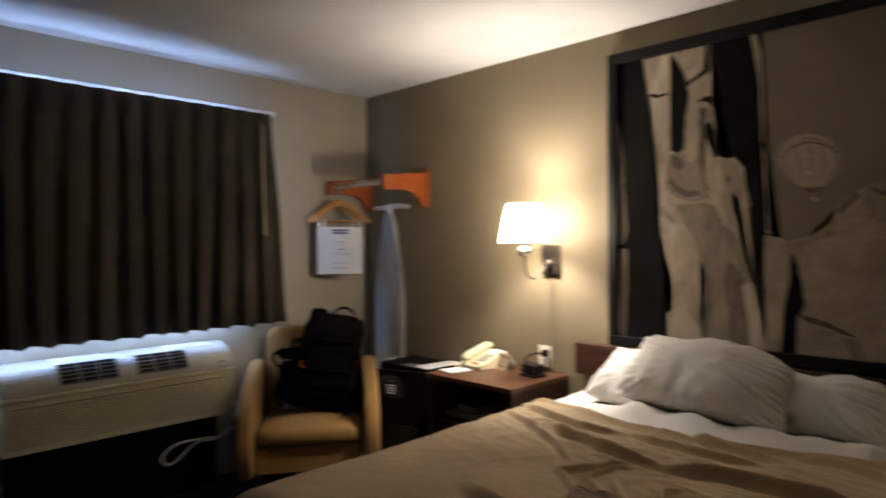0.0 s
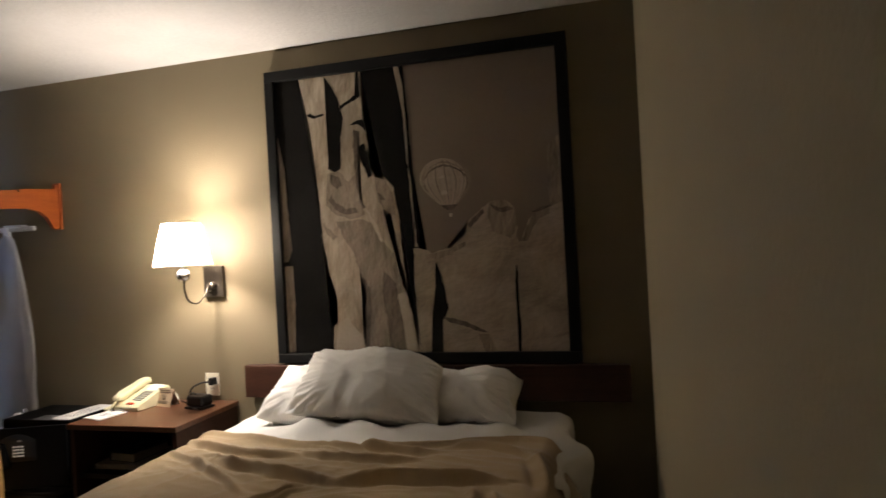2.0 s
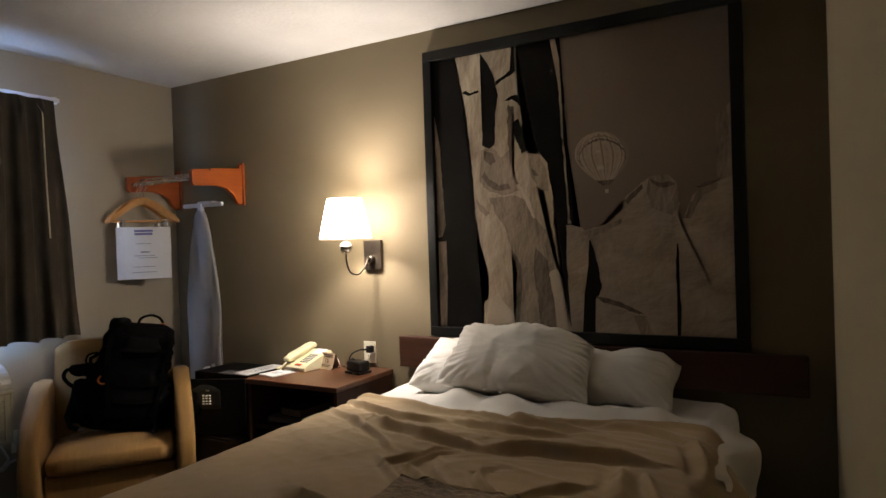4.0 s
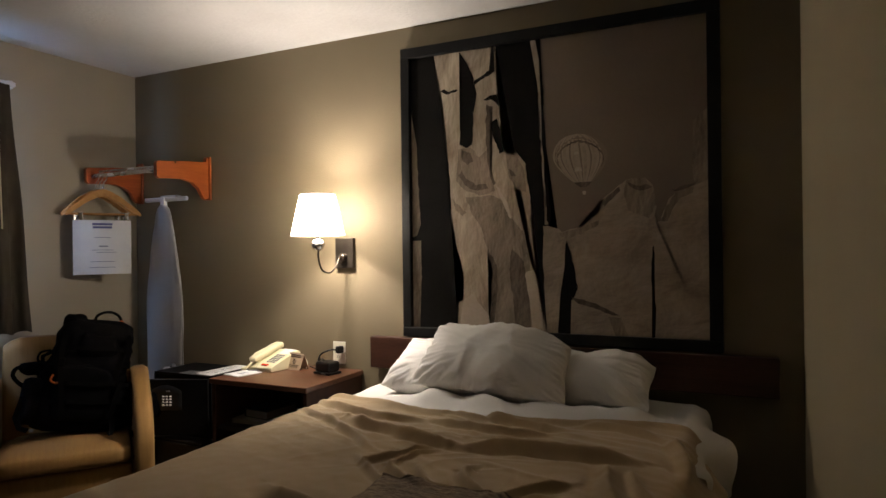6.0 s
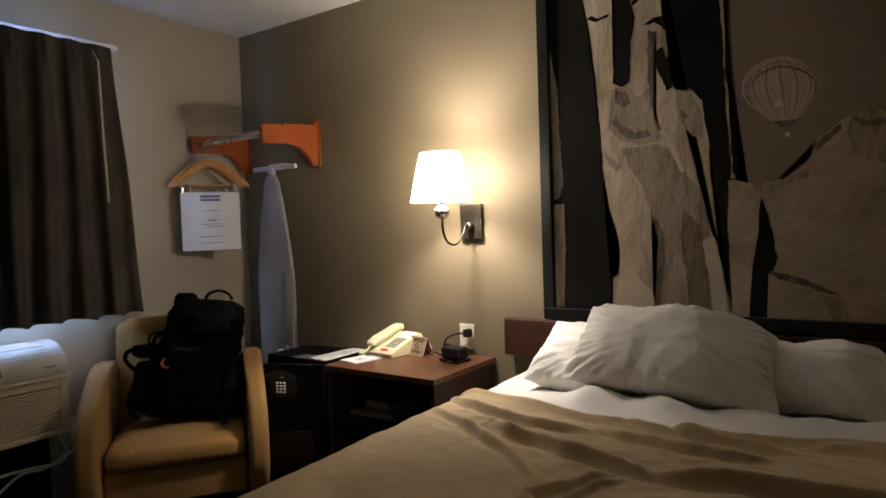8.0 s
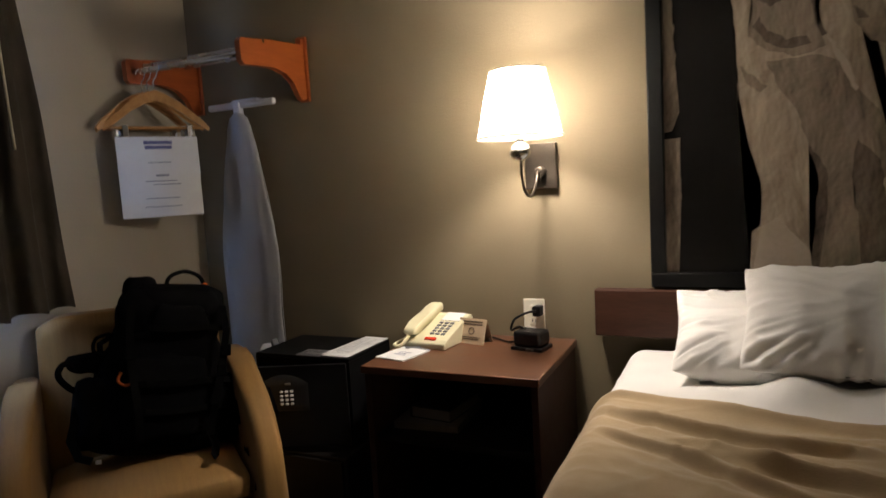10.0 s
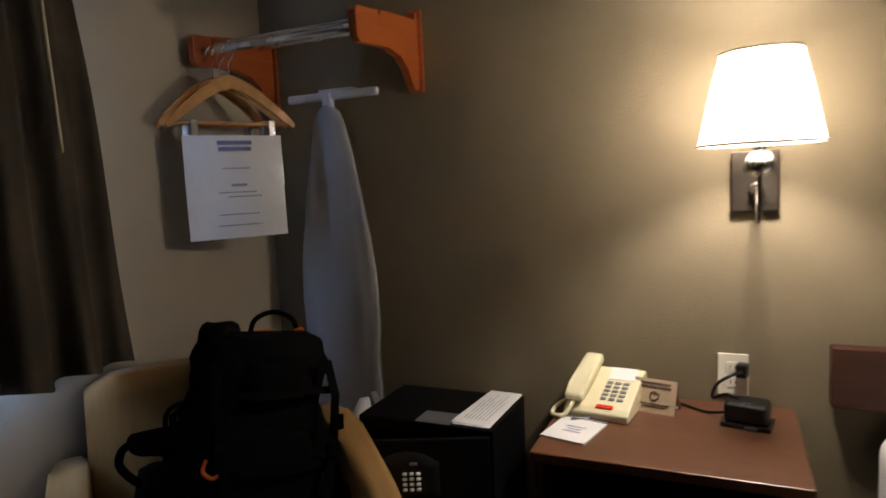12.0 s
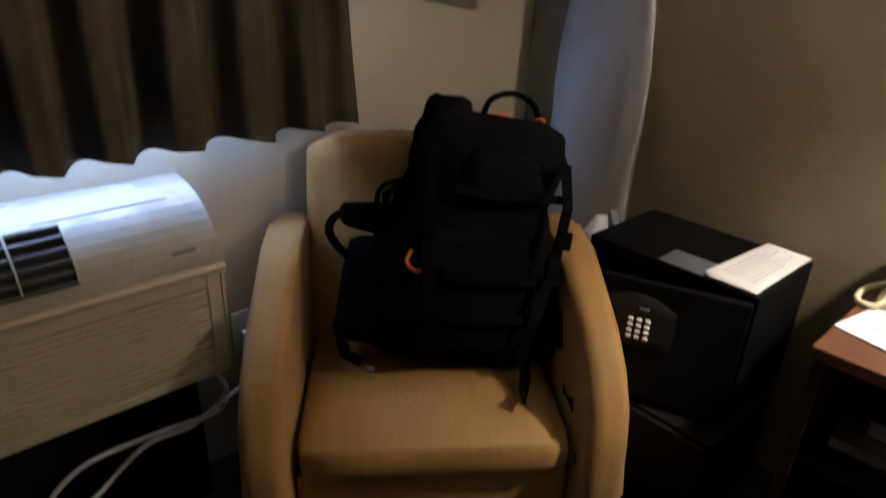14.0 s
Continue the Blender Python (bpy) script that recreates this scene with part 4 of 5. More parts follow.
# ---- framed print ----
PX0, PX1, PZ0, PZ1 = 1.955, 3.288, 0.885, 2.186
art = thing("framed_picture", "large black-framed sepia print of desert rocks and balloon", "picture")
for b in ((1.908, 3.338, 0.838, PZ0), (1.908, 3.338, PZ1, 2.236), (1.908, PX0, PZ0, PZ1), (PX1, 3.338, PZ0, PZ1)):
    part("frame_bar", box(b[0], b[1], -0.040, -0.001, b[2], b[3], 0.004), FRAME, art, "black lacquered frame bar")
part("sky", box(PX0, PX1, -0.016, -0.001, PZ0, PZ1), PSKY, art, "plain brown sky of the print")
layer = [0]
LEVEL = {"shadow_ground": 1, "rock_pillar": 2, "crevice": 5, "rock_shade": 3, "pale_fin": 4, "rock_column": 2, "cliff": 3, "cliff_top": 4, "boulder": 6, "far_cliff": 1, "balloon_patch": 3, "balloon_basket": 1}


def flat(name, pts, m, lift=0.0):
    layer[0] += 1
    y = -0.0162 - 0.0004 * (LEVEL[name] + lift)
    bm = bmesh.new()
    n = len(pts)
    pos = []
    for k in range(n):
        (u0, v0), (u1, v1) = pts[k], pts[(k + 1) % n]
        steps = max(1, int(math.hypot(u1 - u0, v1 - v0) / 0.011)) if 0.005 < min(u0, u1) and max(u0, u1) < 0.995 and min(v0, v1) > 0.005 and max(v0, v1) < 0.995 else 1
        for j in range(steps):
            t = j / steps
            u, v = u0 + (u1 - u0) * t, v0 + (v1 - v0) * t
            if steps > 1:
                u += 0.005 * noise.noise((u * 40, v * 40, layer[0])) + 0.004 * noise.noise((u * 110, v * 110, layer[0] + 60))
                v += 0.005 * noise.noise((u * 40, v * 40, layer[0] + 30)) + 0.004 * noise.noise((u * 110, v * 110, layer[0] + 90))
            pos.append((PX0 + (PX1 - PX0) * min(max(u, 0), 1), y, PZ0 + (PZ1 - PZ0) * min(max(v, 0), 1)))
    f = bm.faces.new([bm.verts.new(p) for p in pos])
    bmesh.ops.triangulate(bm, faces=[f])
    return part(name, bm, m, art)


flat("shadow_ground", [(0, 1), (0.487, 1), (0.494, 0.748), (0.503, 0.498), (0.514, 0.363), (0.546, 0.343), (0.583, 0.285), (0.604, 0.153), (0.584, 0), (0, 0)], PDARK)
flat("rock_pillar", [(0.095, 1), (0.11, 0.893), (0.131, 0.808), (0.141, 0.703), (0.154, 0.517), (0.158, 0.373), (0.171, 0.311), (0.19, 0.249), (0.204, 0.188), (0.199, 0.106), (0.181, 0.095), (0.178, 0), (0.5, 0), (0.492, 0.074), (0.477, 0.132), (0.464, 0.209), (0.459, 0.287), (0.45, 0.364), (0.448, 0.462), (0.433, 0.579), (0.404, 0.621), (0.359, 0.634), (0.346, 0.695), (0.343, 0.784), (0.331, 0.845), (0.331, 1)], PROCK)
flat("crevice", [(0.195, 1), (0.221, 0.96), (0.248, 0.896), (0.258, 0.834), (0.246, 0.775), (0.241, 0.664), (0.223, 0.651), (0.195, 0.662), (0.197, 0.78), (0.205, 0.881), (0.199, 0.953)], PDARK)
flat("crevice", [(0.248, 0.884), (0.278, 0.902), (0.311, 0.92), (0.315, 1), (0.325, 1), (0.326, 0.91), (0.284, 0.891), (0.252, 0.873)], PDARK, 0.3)
flat("crevice", [(0.116, 0.865), (0.143, 0.852), (0.187, 0.861), (0.183, 0.869), (0.154, 0.863), (0.134, 0.873)], PDARK, 0.3)
flat("crevice", [(0.283, 0.815), (0.306, 0.828), (0.335, 0.829), (0.343, 0.784), (0.331, 0.801), (0.31, 0.814)], PDARK, 0.3)
flat("crevice", [(0.311, 0.736), (0.334, 0.745), (0.346, 0.685), (0.357, 0.628), (0.341, 0.622), (0.327, 0.667), (0.317, 0.687)], PDARK, 0.3)
flat("rock_shade", [(0.295, 0.799), (0.318, 0.787), (0.305, 0.708), (0.307, 0.568), (0.327, 0.517), (0.314, 0.508), (0.296, 0.569), (0.292, 0.69)], PDEEP)
flat("rock_shade", [(0.191, 0.65), (0.232, 0.65), (0.265, 0.615), (0.295, 0.637), (0.303, 0.549), (0.323, 0.492), (0.268, 0.478), (0.215, 0.497), (0.178, 0.532), (0.186, 0.597)], PSHADE, 0.2)
flat("rock_shade", [(0.187, 0.552), (0.209, 0.518), (0.251, 0.495), (0.298, 0.501), (0.29, 0.517), (0.251, 0.515), (0.217, 0.542), (0.201, 0.575)], PDEEP, 0.4)
flat("rock_shade", [(0.197, 0.645), (0.232, 0.634), (0.244, 0.601), (0.222, 0.59), (0.201, 0.608)], PDEEP, 0.5)
flat("rock_shade", [(0.363, 0.62), (0.402, 0.609), (0.425, 0.56), (0.436, 0.482), (0.404, 0.491), (0.376, 0.532)], PSHADE, 0.2)
flat("rock_shade", [(0.373, 0.568), (0.389, 0.555), (0.401, 0.538), (0.381, 0.54)], PDEEP, 0.5)
flat("rock_shade", [(0.214, 0.473), (0.31, 0.478), (0.351, 0.454), (0.381, 0.39), (0.42, 0.346), (0.441, 0.267), (0.45, 0.17), (0.45, 0), (0.304, 0), (0.301, 0.108), (0.315, 0.197), (0.291, 0.289), (0.267, 0.37), (0.237, 0.411)], PSHADE, 0.1)
flat("rock_shade", [(0.379, 0.288), (0.419, 0.248), (0.44, 0.17), (0.446, 0), (0.39, 0), (0.383, 0.13), (0.373, 0.229)], PDEEP, 0.3)
flat("rock_shade", [(0.291, 0.289), (0.311, 0.209), (0.305, 0.109), (0.295, 0), (0.312, 0), (0.326, 0.129), (0.328, 0.229)], PDEEP, 0.3)
flat("rock_shade", [(0.16, 0.475), (0.186, 0.443), (0.216, 0.42), (0.203, 0.408), (0.17, 0.43)], PSHADE, 0.4)
flat("pale_fin", [(0.327, 0.515), (0.347, 0.486), (0.367, 0.446), (0.383, 0.398), (0.375, 0.39), (0.357, 0.434), (0.339, 0.471)], PLIGHT)
flat("pale_fin", [(0.428, 0.201), (0.458, 0.213), (0.475, 0.132), (0.491, 0), (0.452, 0), (0.439, 0.112)], PLIGHT)
flat("pale_fin", [(0.203, 0.106), (0.234, 0.127), (0.267, 0.088), (0.296, 0.048), (0.3, 0), (0.182, 0)], PLIGHT, 0.2)
flat("pale_fin", [(0.454, 1), (0.472, 1), (0.486, 0.903), (0.491, 0.787), (0.498, 0.632), (0.504, 0.497), (0.512, 0.367), (0.501, 0.367), (0.495, 0.479), (0.488, 0.595), (0.486, 0.711), (0.478, 0.847)], PROCK)
flat("crevice", [(0.482, 1), (0.489, 1), (0.497, 0.844), (0.5, 0.729), (0.509, 0.555), (0.516, 0.363), (0.509, 0.363), (0.499, 0.536), (0.492, 0.71), (0.488, 0.865)], PDARK, 0.3)
flat("pale_fin", [(0, 0.822), (0, 0.8), (0.022, 0.672), (0.025, 0.524), (0.034, 0.376), (0.017, 0.338), (0, 0.335)], PSHADE)
flat("pale_fin", [(0, 0.32), (0.034, 0.323), (0.034, 0.165), (0.027, 0), (0, 0)], PSHADE)
flat("rock_column", [(0.493, 0.361), (0.547, 0.352), (0.567, 0.314), (0.562, 0.229), (0.548, 0.133), (0.539, 0), (0.5, 0), (0.495, 0.171), (0.492, 0.267)], PROCK2)
flat("cliff", [(0.546, 0.343), (0.621, 0.356), (0.676, 0.399), (0.687, 0.441), (0.712, 0.464), (0.739, 0.485), (0.762, 0.505), (0.817, 0.507), (0.841, 0.479), (0.849, 0.425), (0.848, 0.362), (0.868, 0.38), (0.89, 0.437), (0.915, 0.461), (0.955, 0.473), (1, 0.491), (1, 0), (0.58, 0), (0.604, 0.153), (0.587, 0.266)], PROCK2)
flat("crevice", [(0.571, 0.314), (0.583, 0.266), (0.597, 0.21), (0.604, 0.149), (0.583, 0.096), (0.58, 0), (0.538, 0), (0.548, 0.133), (0.564, 0.229)], PDARK)
flat("cliff_top", [(0.762, 0.505), (0.817, 0.507), (0.841, 0.479), (0.849, 0.421), (0.829, 0.379), (0.768, 0.407), (0.754, 0.456)], PSHADE)
flat("cliff_top", [(0.684, 0.432), (0.712, 0.462), (0.741, 0.483), (0.744, 0.47), (0.719, 0.445), (0.694, 0.421)], PDEEP, 0.3)
flat("cliff_top", [(0.765, 0.498), (0.792, 0.482), (0.823, 0.487), (0.841, 0.477), (0.826, 0.469), (0.792, 0.467), (0.772, 0.483)], PDEEP, 0.3)
flat("cliff_top", [(0.853, 0.368), (0.87, 0.38), (0.892, 0.435), (0.918, 0.461), (0.96, 0.472), (0.957, 0.452), (0.921, 0.439), (0.898, 0.402), (0.881, 0.367)], PSHADE, 0.1)
flat("cliff_top", [(0.546, 0.339), (0.621, 0.352), (0.676, 0.377), (0.672, 0.362), (0.621, 0.334), (0.572, 0.316)], PSHADE, 0.1)
flat("cliff_top", [(0.892, 0.465), (0.922, 0.474), (0.951, 0.48), (0.979, 0.492), (0.95, 0.469), (0.922, 0.46)], PDEEP, 0.5)
flat("crevice", [(0.839, 0.286), (0.846, 0.289), (0.843, 0.175), (0.847, 0.068), (0.844, 0), (0.834, 0), (0.837, 0.103), (0.835, 0.175)], PDARK)
flat("boulder", [(0.587, 0.115), (0.636, 0.105), (0.699, 0.077), (0.743, 0.06), (0.763, 0), (0.58, 0)], PROCK2)
flat("boulder", [(0.587, 0.121), (0.636, 0.111), (0.672, 0.099), (0.704, 0.081), (0.743, 0.064), (0.701, 0.07), (0.654, 0.091), (0.607, 0.101)], PDEEP, 0.5)
flat("boulder", [(0.701, 0.063), (0.743, 0.06), (0.763, 0), (0.724, 0)], PSHADE, 0.3)
flat("far_cliff", [(0.958, 0.673), (0.982, 0.697), (1, 0.711), (1, 0.47), (0.963, 0.463), (0.958, 0.542)], PSHADE)


BALL_U, BALL_V = 0.618, 0.577


def balloon_point(g, k):
    """A point of the printed balloon: g from -1 to 1 across its visible half, k from 0 (crown) to 1 (mouth)."""
    prof = math.sqrt(max(0, 1 - ((0.43 - k) / 0.43) ** 2)) if k < 0.43 else 1 - 0.90 * ((k - 0.43) / 0.57) ** 1.6
    return PX0 + (PX1 - PX0) * (BALL_U + 0.089 * prof * math.sin(g * math.pi / 2) + 0.02 * (k - 0.5)), -0.0166, PZ0 + (PZ1 - PZ0) * (BALL_V + 0.090 - 0.180 * k)


bm = sheet_grid(lambda a, b: balloon_point(2 * a - 1, b), 48, 40)
for n, fc in enumerate(bm.faces):
    g, k = 2 * (n // 40 + 0.5) / 48 - 1, (n % 40 + 0.5) / 40
    ring = (g / 0.72) ** 2 + ((k - 0.62) / 0.50) ** 2
    if k > 0.90 or (0.84 < ring < 0.97 and k < 0.62):
        fc.material_index = 3
    elif ring > 0.97 and 1.12 < ring < 1.26 and k < 0.6:
        fc.material_index = 2
    elif g > 0.62 or (n // 40) % 6 == 0:
        fc.material_index = 2
    else:
        fc.material_index = 1 if (n // 40) % 6 in (2, 3) else 0
PBALL2 = mat("print_balloon_dark_gore", (0.20, 0.16, 0.12), (0.26, 0.21, 0.16), 0.6, 9, 60, 0.05, spec=0.1)
part("balloon", bm, [PBALL, PROCK2, PBALL2, PDEEP], art, "striped hot air balloon in the print")
for du, dv, w, h in ((-0.006, -0.028, 0.024, 0.014), (-0.012, 0.026, 0.016, 0.010)):
    u, v = BALL_U + du, BALL_V + dv
    flat("balloon_patch", [(u - w / 2, v - h / 2), (u + w / 2, v - h / 2), (u + w * 0.4, v + h * 0.3), (u, v + h / 2), (u - w * 0.4, v + h * 0.3)], PLIGHT)
flat("balloon_basket", [(BALL_U + 0.006, BALL_V - 0.102), (BALL_U + 0.018, BALL_V - 0.102), (BALL_U + 0.017, BALL_V - 0.114), (BALL_U + 0.007, BALL_V - 0.114)], PLIGHT)


# ---- headboard and bed ----
hb = thing("headboard", "dark red-brown laminate headboard fixed to the wall", "headboard")
part("panel", box(1.730, 3.530, -0.058, -0.012, 0.678, 0.831, 0.004), HEADWOOD, hb)
part("cleat", box(1.80, 3.46, -0.012, -0.001, 0.70, 0.81), BLACKWOOD, hb)
BX0, BX1, BY0, BY1, BZ = 1.835, 3.270, -1.93, -0.062, 0.635
bed = thing("bed", "unmade double bed on a dark box base", "bed")
part("base", box(BX0 + 0.03, BX1 - 0.03, BY0 + 0.03, BY1, 0.0, 0.36, 0.01), BEDBASE, bed)
part("mattress", box(BX0, BX1, BY0, BY1, 0.36, BZ - 0.012, 0.04, 4), MATT, bed, smooth=True)


def drape(s, t, x0, x1, yh, yf, z, r=0.05):
    """Lays cloth over the bed: s across in metres (0 at the left edge), t from the head in metres."""
    w = x1 - x0
    x, dz = x0 + s, 0.0
    arc = r * math.pi / 2
    if s < r:
        q = r - s
        if q < arc:
            x, dz = x0 + r - r * math.sin(q / r), -r * (1 - math.cos(q / r))
        else:
            x, dz = x0, -r - (q - arc)
    elif s > w - r:
        q = s - (w - r)
        if q < arc:
            x, dz = x1 - r + r * math.sin(q / r), -r * (1 - math.cos(q / r))
        else:
            x, dz = x1, -r - (q - arc)
    y = yh - t
    L = yh - yf
    if t > L - r:
        q = t - (L - r)
        if q < arc:
            y, dz = yf + r - r * math.sin(q / r), min(dz, -r * (1 - math.cos(q / r)))
        else:
            y, dz = yf, min(dz, -r - (q - arc))
    return Vector((x, y, z + dz))


def fitted(u, v):
    s, t = -0.16 + (BX1 - BX0 + 0.34) * u, 0.78 * v
    p = drape(s, t, BX0 - 0.004, BX1 + 0.004, BY1 - 0.002, -3, BZ, 0.06)
    k = noise.noise((p.x * 5, p.y * 6, 1)) * 0.010 + noise.noise((p.x * 13, p.y * 11, 2)) * 0.004
    p.z += k + 0.004 + 0.046 * math.exp(-((p.y + 0.465 + 0.02 * noise.noise((p.x * 4, 0, 6))) / 0.07) ** 2) * max(0, min(1, (p.x - 2.05) / 0.2)) * max(0, min(1, (BX1 - 0.04 - p.x) / 0.15)) * (1 + 0.5 * noise.noise((p.x * 9, p.y * 9, 7)))
    if s < 0:
        p.x -= abs(k) * 1.2
    if s > BX1 - BX0:
        p.x += 0.012 + abs(k) * 2.5 + 0.05 * max(0, noise.noise((t * 6, s * 5, 4))) + 0.06 * math.exp(-((t - 0.42) / 0.13) ** 2)
    return p


tagged(obj("bed_sheet", sheet_grid(fitted, 120, 60), SHEET, True), "rumpled white cotton bed sheet at the head end", "bed sheet")

# fold crests: three points, height, width on the head side, width on the foot side
LONG_FOLDS = [
    ((1.83, -0.63), (2.14, -0.75), (2.4, -0.76), 0.022, 0.04, 0.012),
    ((2.16, -0.4), (2.36, -0.57), (2.49, -0.64), 0.018, 0.03, 0.012),
    ((2.39, -0.73), (2.64, -0.77), (2.84, -0.75), 0.02, 0.04, 0.013),
    ((2.36, -0.53), (2.66, -0.65), (2.88, -0.68), 0.022, 0.035, 0.012),
    ((2.52, -0.52), (2.82, -0.53), (3.1, -0.44), 0.018, 0.03, 0.012),
    ((1.87, -0.77), (2.17, -0.94), (2.39, -1.1), 0.02, 0.028, 0.01),
    ((2.07, -0.82), (2.39, -0.93), (2.64, -0.98), 0.028, 0.045, 0.014),
    ((2.63, -0.97), (2.88, -0.92), (3.14, -0.9), 0.034, 0.07, 0.017),
    ((2.02, -0.79), (2.14, -0.83), (2.25, -0.91), 0.01, 0.02, 0.009),
    ((2.91, -0.62), (3.03, -0.59), (3.18, -0.65), 0.018, 0.035, 0.013),
    ((2.3, -1.45), (2.46, -1.51), (2.62, -1.57), 0.024, 0.018, 0.026),
]
SHORT_FOLDS = [
    ((2.42, -1.21), (2.46, -1.14), (2.52, -1.01), 0.018, 0.018, 0.01),
    ((2.37, -1.15), (2.48, -1.26), (2.57, -1.31), 0.012, 0.014, 0.011),
    ((2.5, -1.19), (2.63, -1.3), (2.75, -1.36), 0.016, 0.02, 0.011),
    ((2.57, -1.16), (2.68, -1.29), (2.76, -1.27), 0.016, 0.018, 0.011),
    ((2.73, -1.11), (2.74, -1.21), (2.85, -1.3), 0.018, 0.016, 0.012),
    ((2.86, -1.34), (2.92, -1.23), (3.01, -1.14), 0.022, 0.03, 0.013),
    ((2.51, -1.25), (2.51, -1.13), (2.57, -1.02), 0.013, 0.014, 0.009),
    ((2.86, -1.38), (2.92, -1.31), (2.97, -1.21), 0.014, 0.02, 0.011),
    ((3.06, -0.97), (3.09, -1.11), (3.14, -1.22), 0.022, 0.03, 0.022),
    ((3.13, -0.99), (3.16, -1.09), (3.21, -1.18), 0.018, 0.024, 0.016),
    ((3.2, -0.65), (3.25, -0.8), (3.28, -0.99), 0.026, 0.03, 0.018),
]
CURVES = []
for a, b, c, h, w0, w1 in LONG_FOLDS + SHORT_FOLDS:
    a, b, c = Vector(a), Vector(b), Vector(c)
    pts = [(1 - t) * ((1 - t) * a + t * (2 * b - (a + c) / 2)) + t * ((1 - t) * (2 * b - (a + c) / 2) + t * c) for t in [k / 14 for k in range(15)]]
    CURVES.append((np.array([tuple(p) for p in pts]), h * 0.95, w0 * 0.7, w1 * 0.9))


def fold_heights(xs, ys):
    """Heights of all folds over points of the bed's plan."""
    q0 = np.stack([xs, ys], 1)
    warp = np.array([(noise.noise((x * 7, y * 7, 11)), noise.noise((x * 7, y * 7, 12))) for x, y in q0])
    q = q0 + 0.016 * warp
    z = np.zeros(len(q))
    for pts, h, w0, w1 in CURVES:
        near = np.nonzero(((q > pts.min(0) - 0.22) & (q < pts.max(0) + 0.22)).all(1))[0]
        if not len(near):
            continue
        seg = pts[1:] - pts[:-1]
        rel = q[near][:, None] - pts[:-1][None]
        f = np.clip((rel * seg).sum(2) / (seg * seg).sum(1), 0, 1)
        off = rel - f[..., None] * seg
        dist = np.sqrt((off * off).sum(2))
        k = dist.argmin(1)
        i = np.arange(len(k))
        side = seg[k, 0] * off[i, k, 1] - seg[k, 1] * off[i, k, 0]
        side = np.where(seg[k, 0] < 0, -side, side)
        where = (k + f[i, k]) / len(seg)
        env = np.minimum(1.0, 0.2 + 4 * np.minimum(where, 1 - where))
        d = dist[i, k]
        w = np.where(side > 0, w0, w1)
        z[near] += h * env * (0.6 * np.exp(-((d / w) ** 2)) + 0.4 * np.exp(-(np.sqrt(d * d + 0.00002) - 0.0045) / (0.6 * w)))
        z[near] -= np.where(side < 0, 0.35 * h * env * np.exp(-(((d - 2.2 * w1) / w1) ** 2)), 0)
    return z


HEM = [(1.70, -0.57), (1.90, -0.53), (2.15, -0.58), (2.40, -0.64), (2.70, -0.63), (2.95, -0.55), (3.15, -0.50), (3.40, -0.55)]


def hem_y(x):
    return float(np.interp(x, [a for a, _ in HEM], [b for _, b in HEM])) + 0.012 * noise.noise((x * 6, 0, 0))


NU, NV = 380, 330


def blanket_base(u, v):
    s = -0.42 + (BX1 - BX0 + 0.80) * u
    xs = BX0 + min(max(s, -0.1), BX1 - BX0 + 0.1)
    t0 = -hem_y(xs)
    t = t0 + (2.28 - t0) * v
    return s, t, t0, drape(s, t, BX0 - 0.014, BX1 + 0.014, 0.0, BY0 - 0.014, BZ + 0.016, 0.07)


BASE = [[blanket_base(i / NU, j / NV) for j in range(NV + 1)] for i in range(NU + 1)]
HEIGHT = fold_heights(np.array([b[3].x for row in BASE for b in row]), np.array([b[3].y for row in BASE for b in row])).reshape(NU + 1, NV + 1)


def wander(p):
    """Thin wandering creases of the fleece, deepest where it was pushed together."""
    push = max(0.0, 1 - ((p.x - 2.45) / 0.75) ** 2) * max(0.0, 1 - ((p.y + 0.92) / 0.42) ** 2)
    a = noise.noise((p.x * 3.1 + 1.6 * noise.noise((p.x * 2, p.y * 2, 51)), p.y * 7.5 + p.x * 2.2, 52))
    b = noise.noise((p.x * 5.5 - p.y * 3, p.y * 5 + 2.2 * noise.noise((p.x * 3, p.y * 3, 53)), 54))
    return push * (0.005 * math.exp(-(a / 0.10) ** 2) + 0.004 * math.exp(-(b / 0.09) ** 2))


def blanket_point(u, v):
    i, j = round(u * NU), round(v * NV)
    s, t, t0, p = BASE[i][j]
    h = float(HEIGHT[i, j])
    up = max(0.0, min(1.0, (p.z - (BZ - 0.10)) / 0.08))
    roll_edge = 0.016 * math.exp(-((t - t0 - 0.015) / 0.018) ** 2)
    p.z += up * (h + roll_edge + max(0, min(1, (p.y + 1.25) / 0.4)) * 0.010 * (0.4 - abs(noise.noise((p.x * 3.2 + p.y * 2, p.y * 15 + p.x * 2, 27)))) + 0.006 * noise.noise((p.x * 5, p.y * 5, 21)) + wander(p) + 0.0015 * noise.noise((p.x * 25, p.y * 25, 22)))
    down = 1 - up
    if s < 0.05:
        p.x -= down * (0.012 + 0.022 * (1 + noise.noise((p.y * 7, p.z * 2, 23)))) + 0.25 * h
    if s > BX1 - BX0 - 0.05:
        p.x += down * (0.02 + 0.04 * (1 + noise.noise((p.y * 8, p.z * 3, 24)))) + 0.3 * h
    if t > -BY0:
        p.y -= down * (0.015 + 0.025 * (1 + noise.noise((p.x * 7, p.z * 2, 25))))
    return p


tagged(obj("blanket", sheet_grid(blanket_point, NU, NV), BLANKET, True), "rumpled tan fleece blanket pulled over the bed", "blanket")

COVER = mat("grey_print_quilt", (0.14, 0.098, 0.06), (0.37, 0.275, 0.18), 0.9, 30, 60, 1.0, 0.008, stretch=(1, 2.2, 1), fine_mix=0.5)


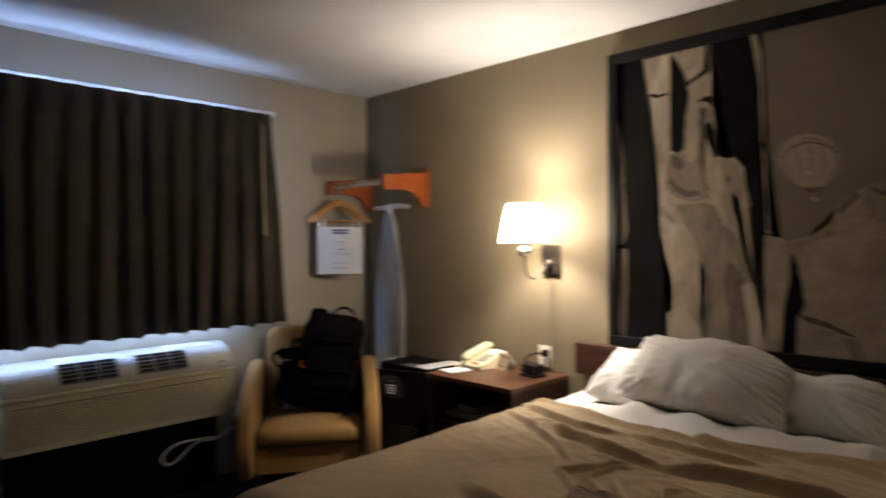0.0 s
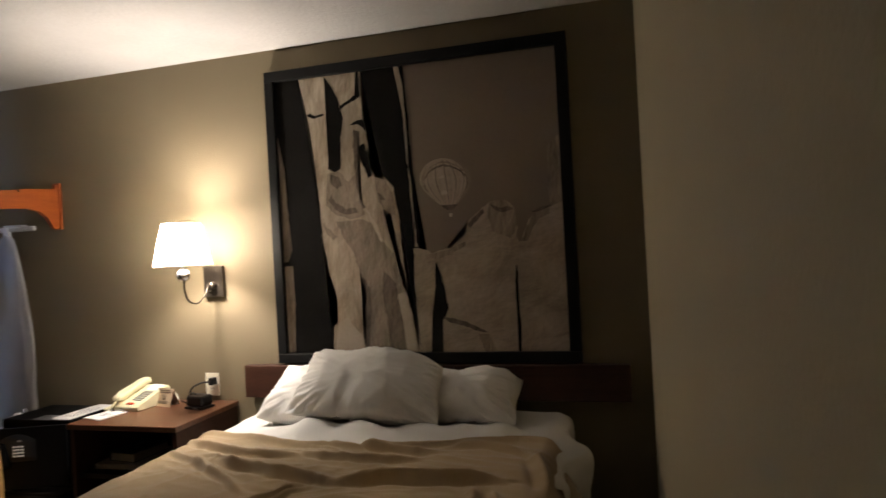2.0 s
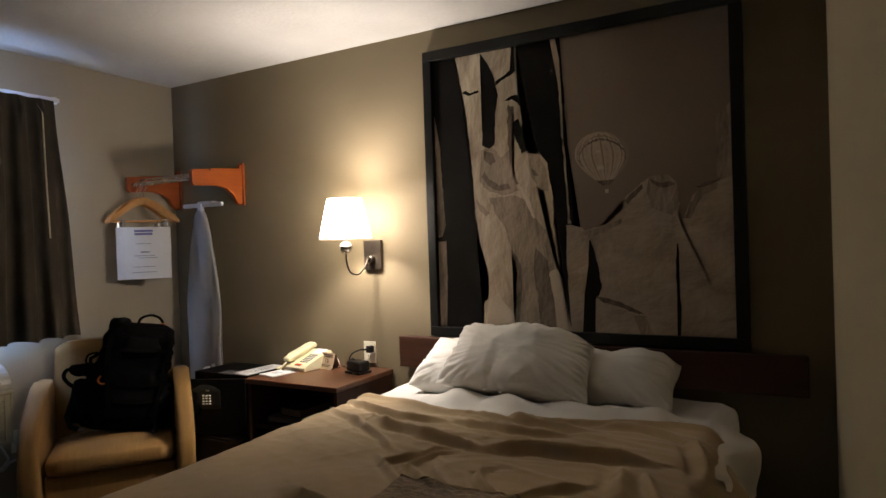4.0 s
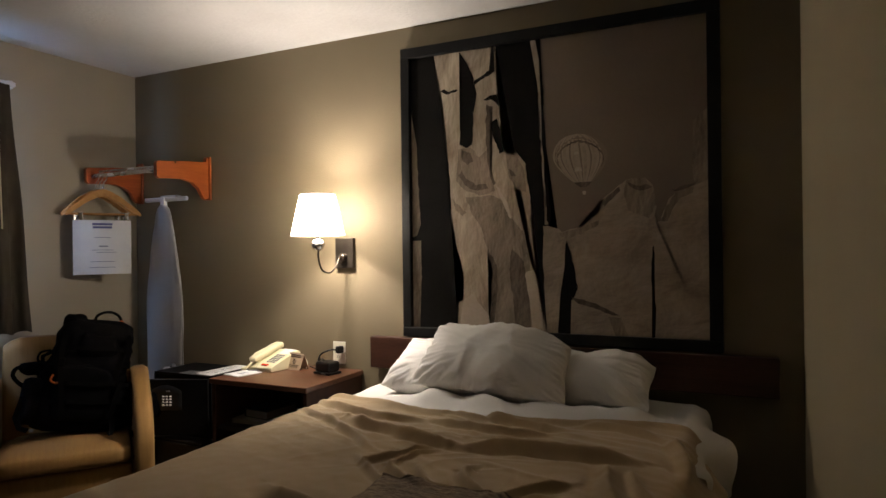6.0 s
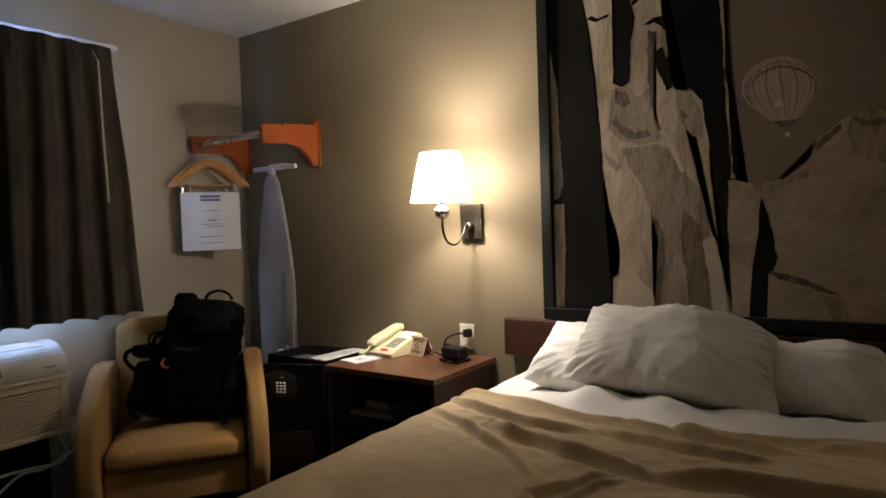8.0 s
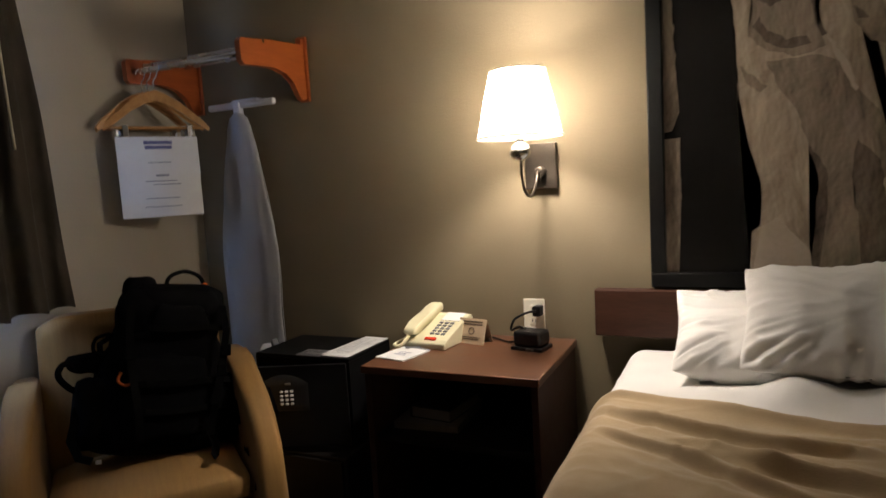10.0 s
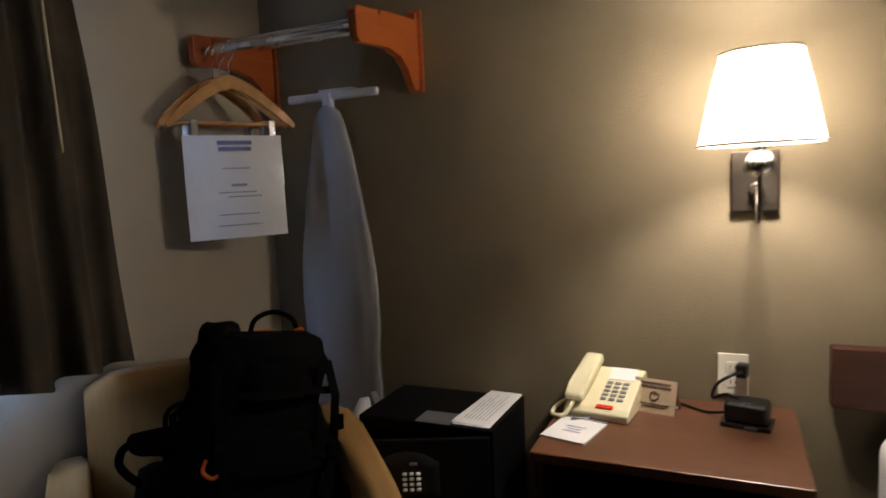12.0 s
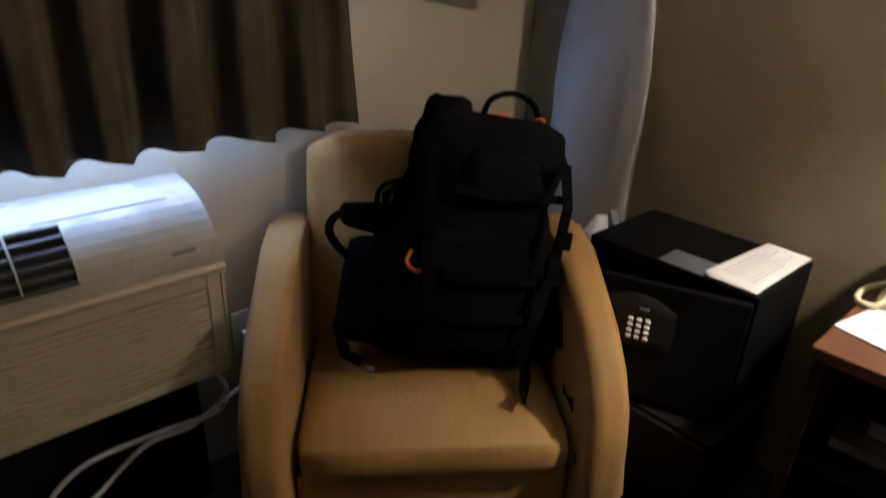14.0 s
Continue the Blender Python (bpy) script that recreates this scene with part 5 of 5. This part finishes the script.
def cover_point(u, v):
    y = -2.05 + 0.74 * v - 0.02 * u
    x = 2.57 + 0.66 * u + 0.06 * (1 - v)
    e = min(u, 1 - u, v, 1 - v)
    x += 0.012 * noise.noise((u * 9, v * 9, 31))
    y += 0.012 * noise.noise((u * 9, v * 9, 32))
    p = drape(x - BX0, -y, BX0 - 0.02, BX1 + 0.02, 0.0, BY0 - 0.03, BZ + 0.03, 0.07)
    p.z += 0.75 * COVER_H[round(u * 70), round(v * 70)] + 0.010 + 0.006 * noise.noise((x * 9, y * 9, 33)) + 0.003 * noise.noise((x * 30, y * 30, 34)) - 0.006 * max(0, 1 - e / 0.03)
    return p


COVER_H = fold_heights(np.array([2.57 + 0.66 * i / 70 + 0.06 * (1 - j / 70) for i in range(71) for j in range(71)]), np.array([-2.05 + 0.74 * j / 70 - 0.02 * i / 70 for i in range(71) for j in range(71)])).reshape(71, 71)
quilt = thing("quilt", "thin grey-brown patterned quilt lying on the blanket", "quilt")
part("cloth", sheet_grid(cover_point, 70, 70), COVER, quilt, smooth=True)
part("binding", tube([cover_point(k / 70, 1) for k in range(71)], 0.004, 6, steps=1), COVER, quilt, smooth=True)


def pillow(name, label, m, w, h, t, seed, droop=0.0):
    """A soft pillow, x across, z up along its face, y through it."""
    bm = bmesh.new()
    n = 84

    def pt(a, b, side):
        ca, cb = math.sin(a * math.pi / 2), math.sin(b * math.pi / 2)
        far = max(abs(ca), abs(cb), 1e-6)
        r = far / (abs(ca) ** 6 + abs(cb) ** 6) ** (1 / 6) if far > 1e-5 else 1
        k = 1 - (1 - r) * 0.35
        x = w / 2 * ca * k * (1 - 0.07 * (1 - cb * cb) * abs(ca) ** 6)
        z = h / 2 * cb * k * (1 - 0.09 * (1 - ca * ca) * abs(cb) ** 6)
        th = t / 2 * (max(0, 1 - abs(ca) ** 2.6) * max(0, 1 - abs(cb) ** 2.6)) ** 0.62
        edge = (abs(ca) ** 4 + abs(cb) ** 4) / 2
        ra = math.atan2(z, x)
        cr = noise.noise((x * 5, z * 5, seed)) * 0.022 + (0.35 - abs(noise.noise((ra * 8, math.hypot(x, z) * 4, seed + 3)))) * 0.034 * min(1, edge * 1.8) + (0.3 - abs(noise.noise((x * 11, z * 11, seed + 5)))) * 0.016 - 0.012 * math.exp(-(noise.noise((ra * 4.5, math.hypot(x, z) * 3, seed + 9)) / 0.08) ** 2) * min(1, edge * 1.6 + 0.15) * (1 - edge) ** 0.5
        ear = max(0.0, ca - 0.5)
        z -= droop * ear ** 1.3 * (1 + cb) * 0.5
        x += droop * 0.5 * ear ** 2 * (1 - cb)
        sag = 0.02 * noise.noise((x * 3, z * 3, seed + 7))
        return Vector((x, side * (th + cr * min(1, th / 0.02)) + sag, z))

    grid = {}
    for side in (-1, 1):
        for i in range(n + 1):
            for j in range(n + 1):
                rim = i in (0, n) or j in (0, n)
                if rim and side == 1:
                    grid[side, i, j] = grid[-1, i, j]
                else:
                    grid[side, i, j] = bm.verts.new(pt(2 * i / n - 1, 2 * j / n - 1, side))
        for i in range(n):
            for j in range(n):
                f = (grid[side, i, j], grid[side, i + 1, j], grid[side, i + 1, j + 1], grid[side, i, j + 1])
                bm.faces.new(f if side == -1 else f[::-1])
    ob = tagged(obj(name, bm, SHEET, True), label, "pillow", "pillows on the bed")
    ob.matrix_world = m
    return ob


pillow("pillow", "plump white pillow lying against the headboard", pose(2.275, -0.225, 0.735, -64, 5, 4), 0.59, 0.37, 0.15, 1)
pillow("pillow", "white pillow with drooping corner lying by the headboard", pose(2.78, -0.215, 0.742, -64, 2, -4), 0.64, 0.31, 0.16, 2, 0.08)
pillow("pillow", "large crumpled white pillow propped on the others", pose(2.475, -0.320, 0.804, -50, 2, -2), 0.64, 0.35, 0.19, 3, 0.16)
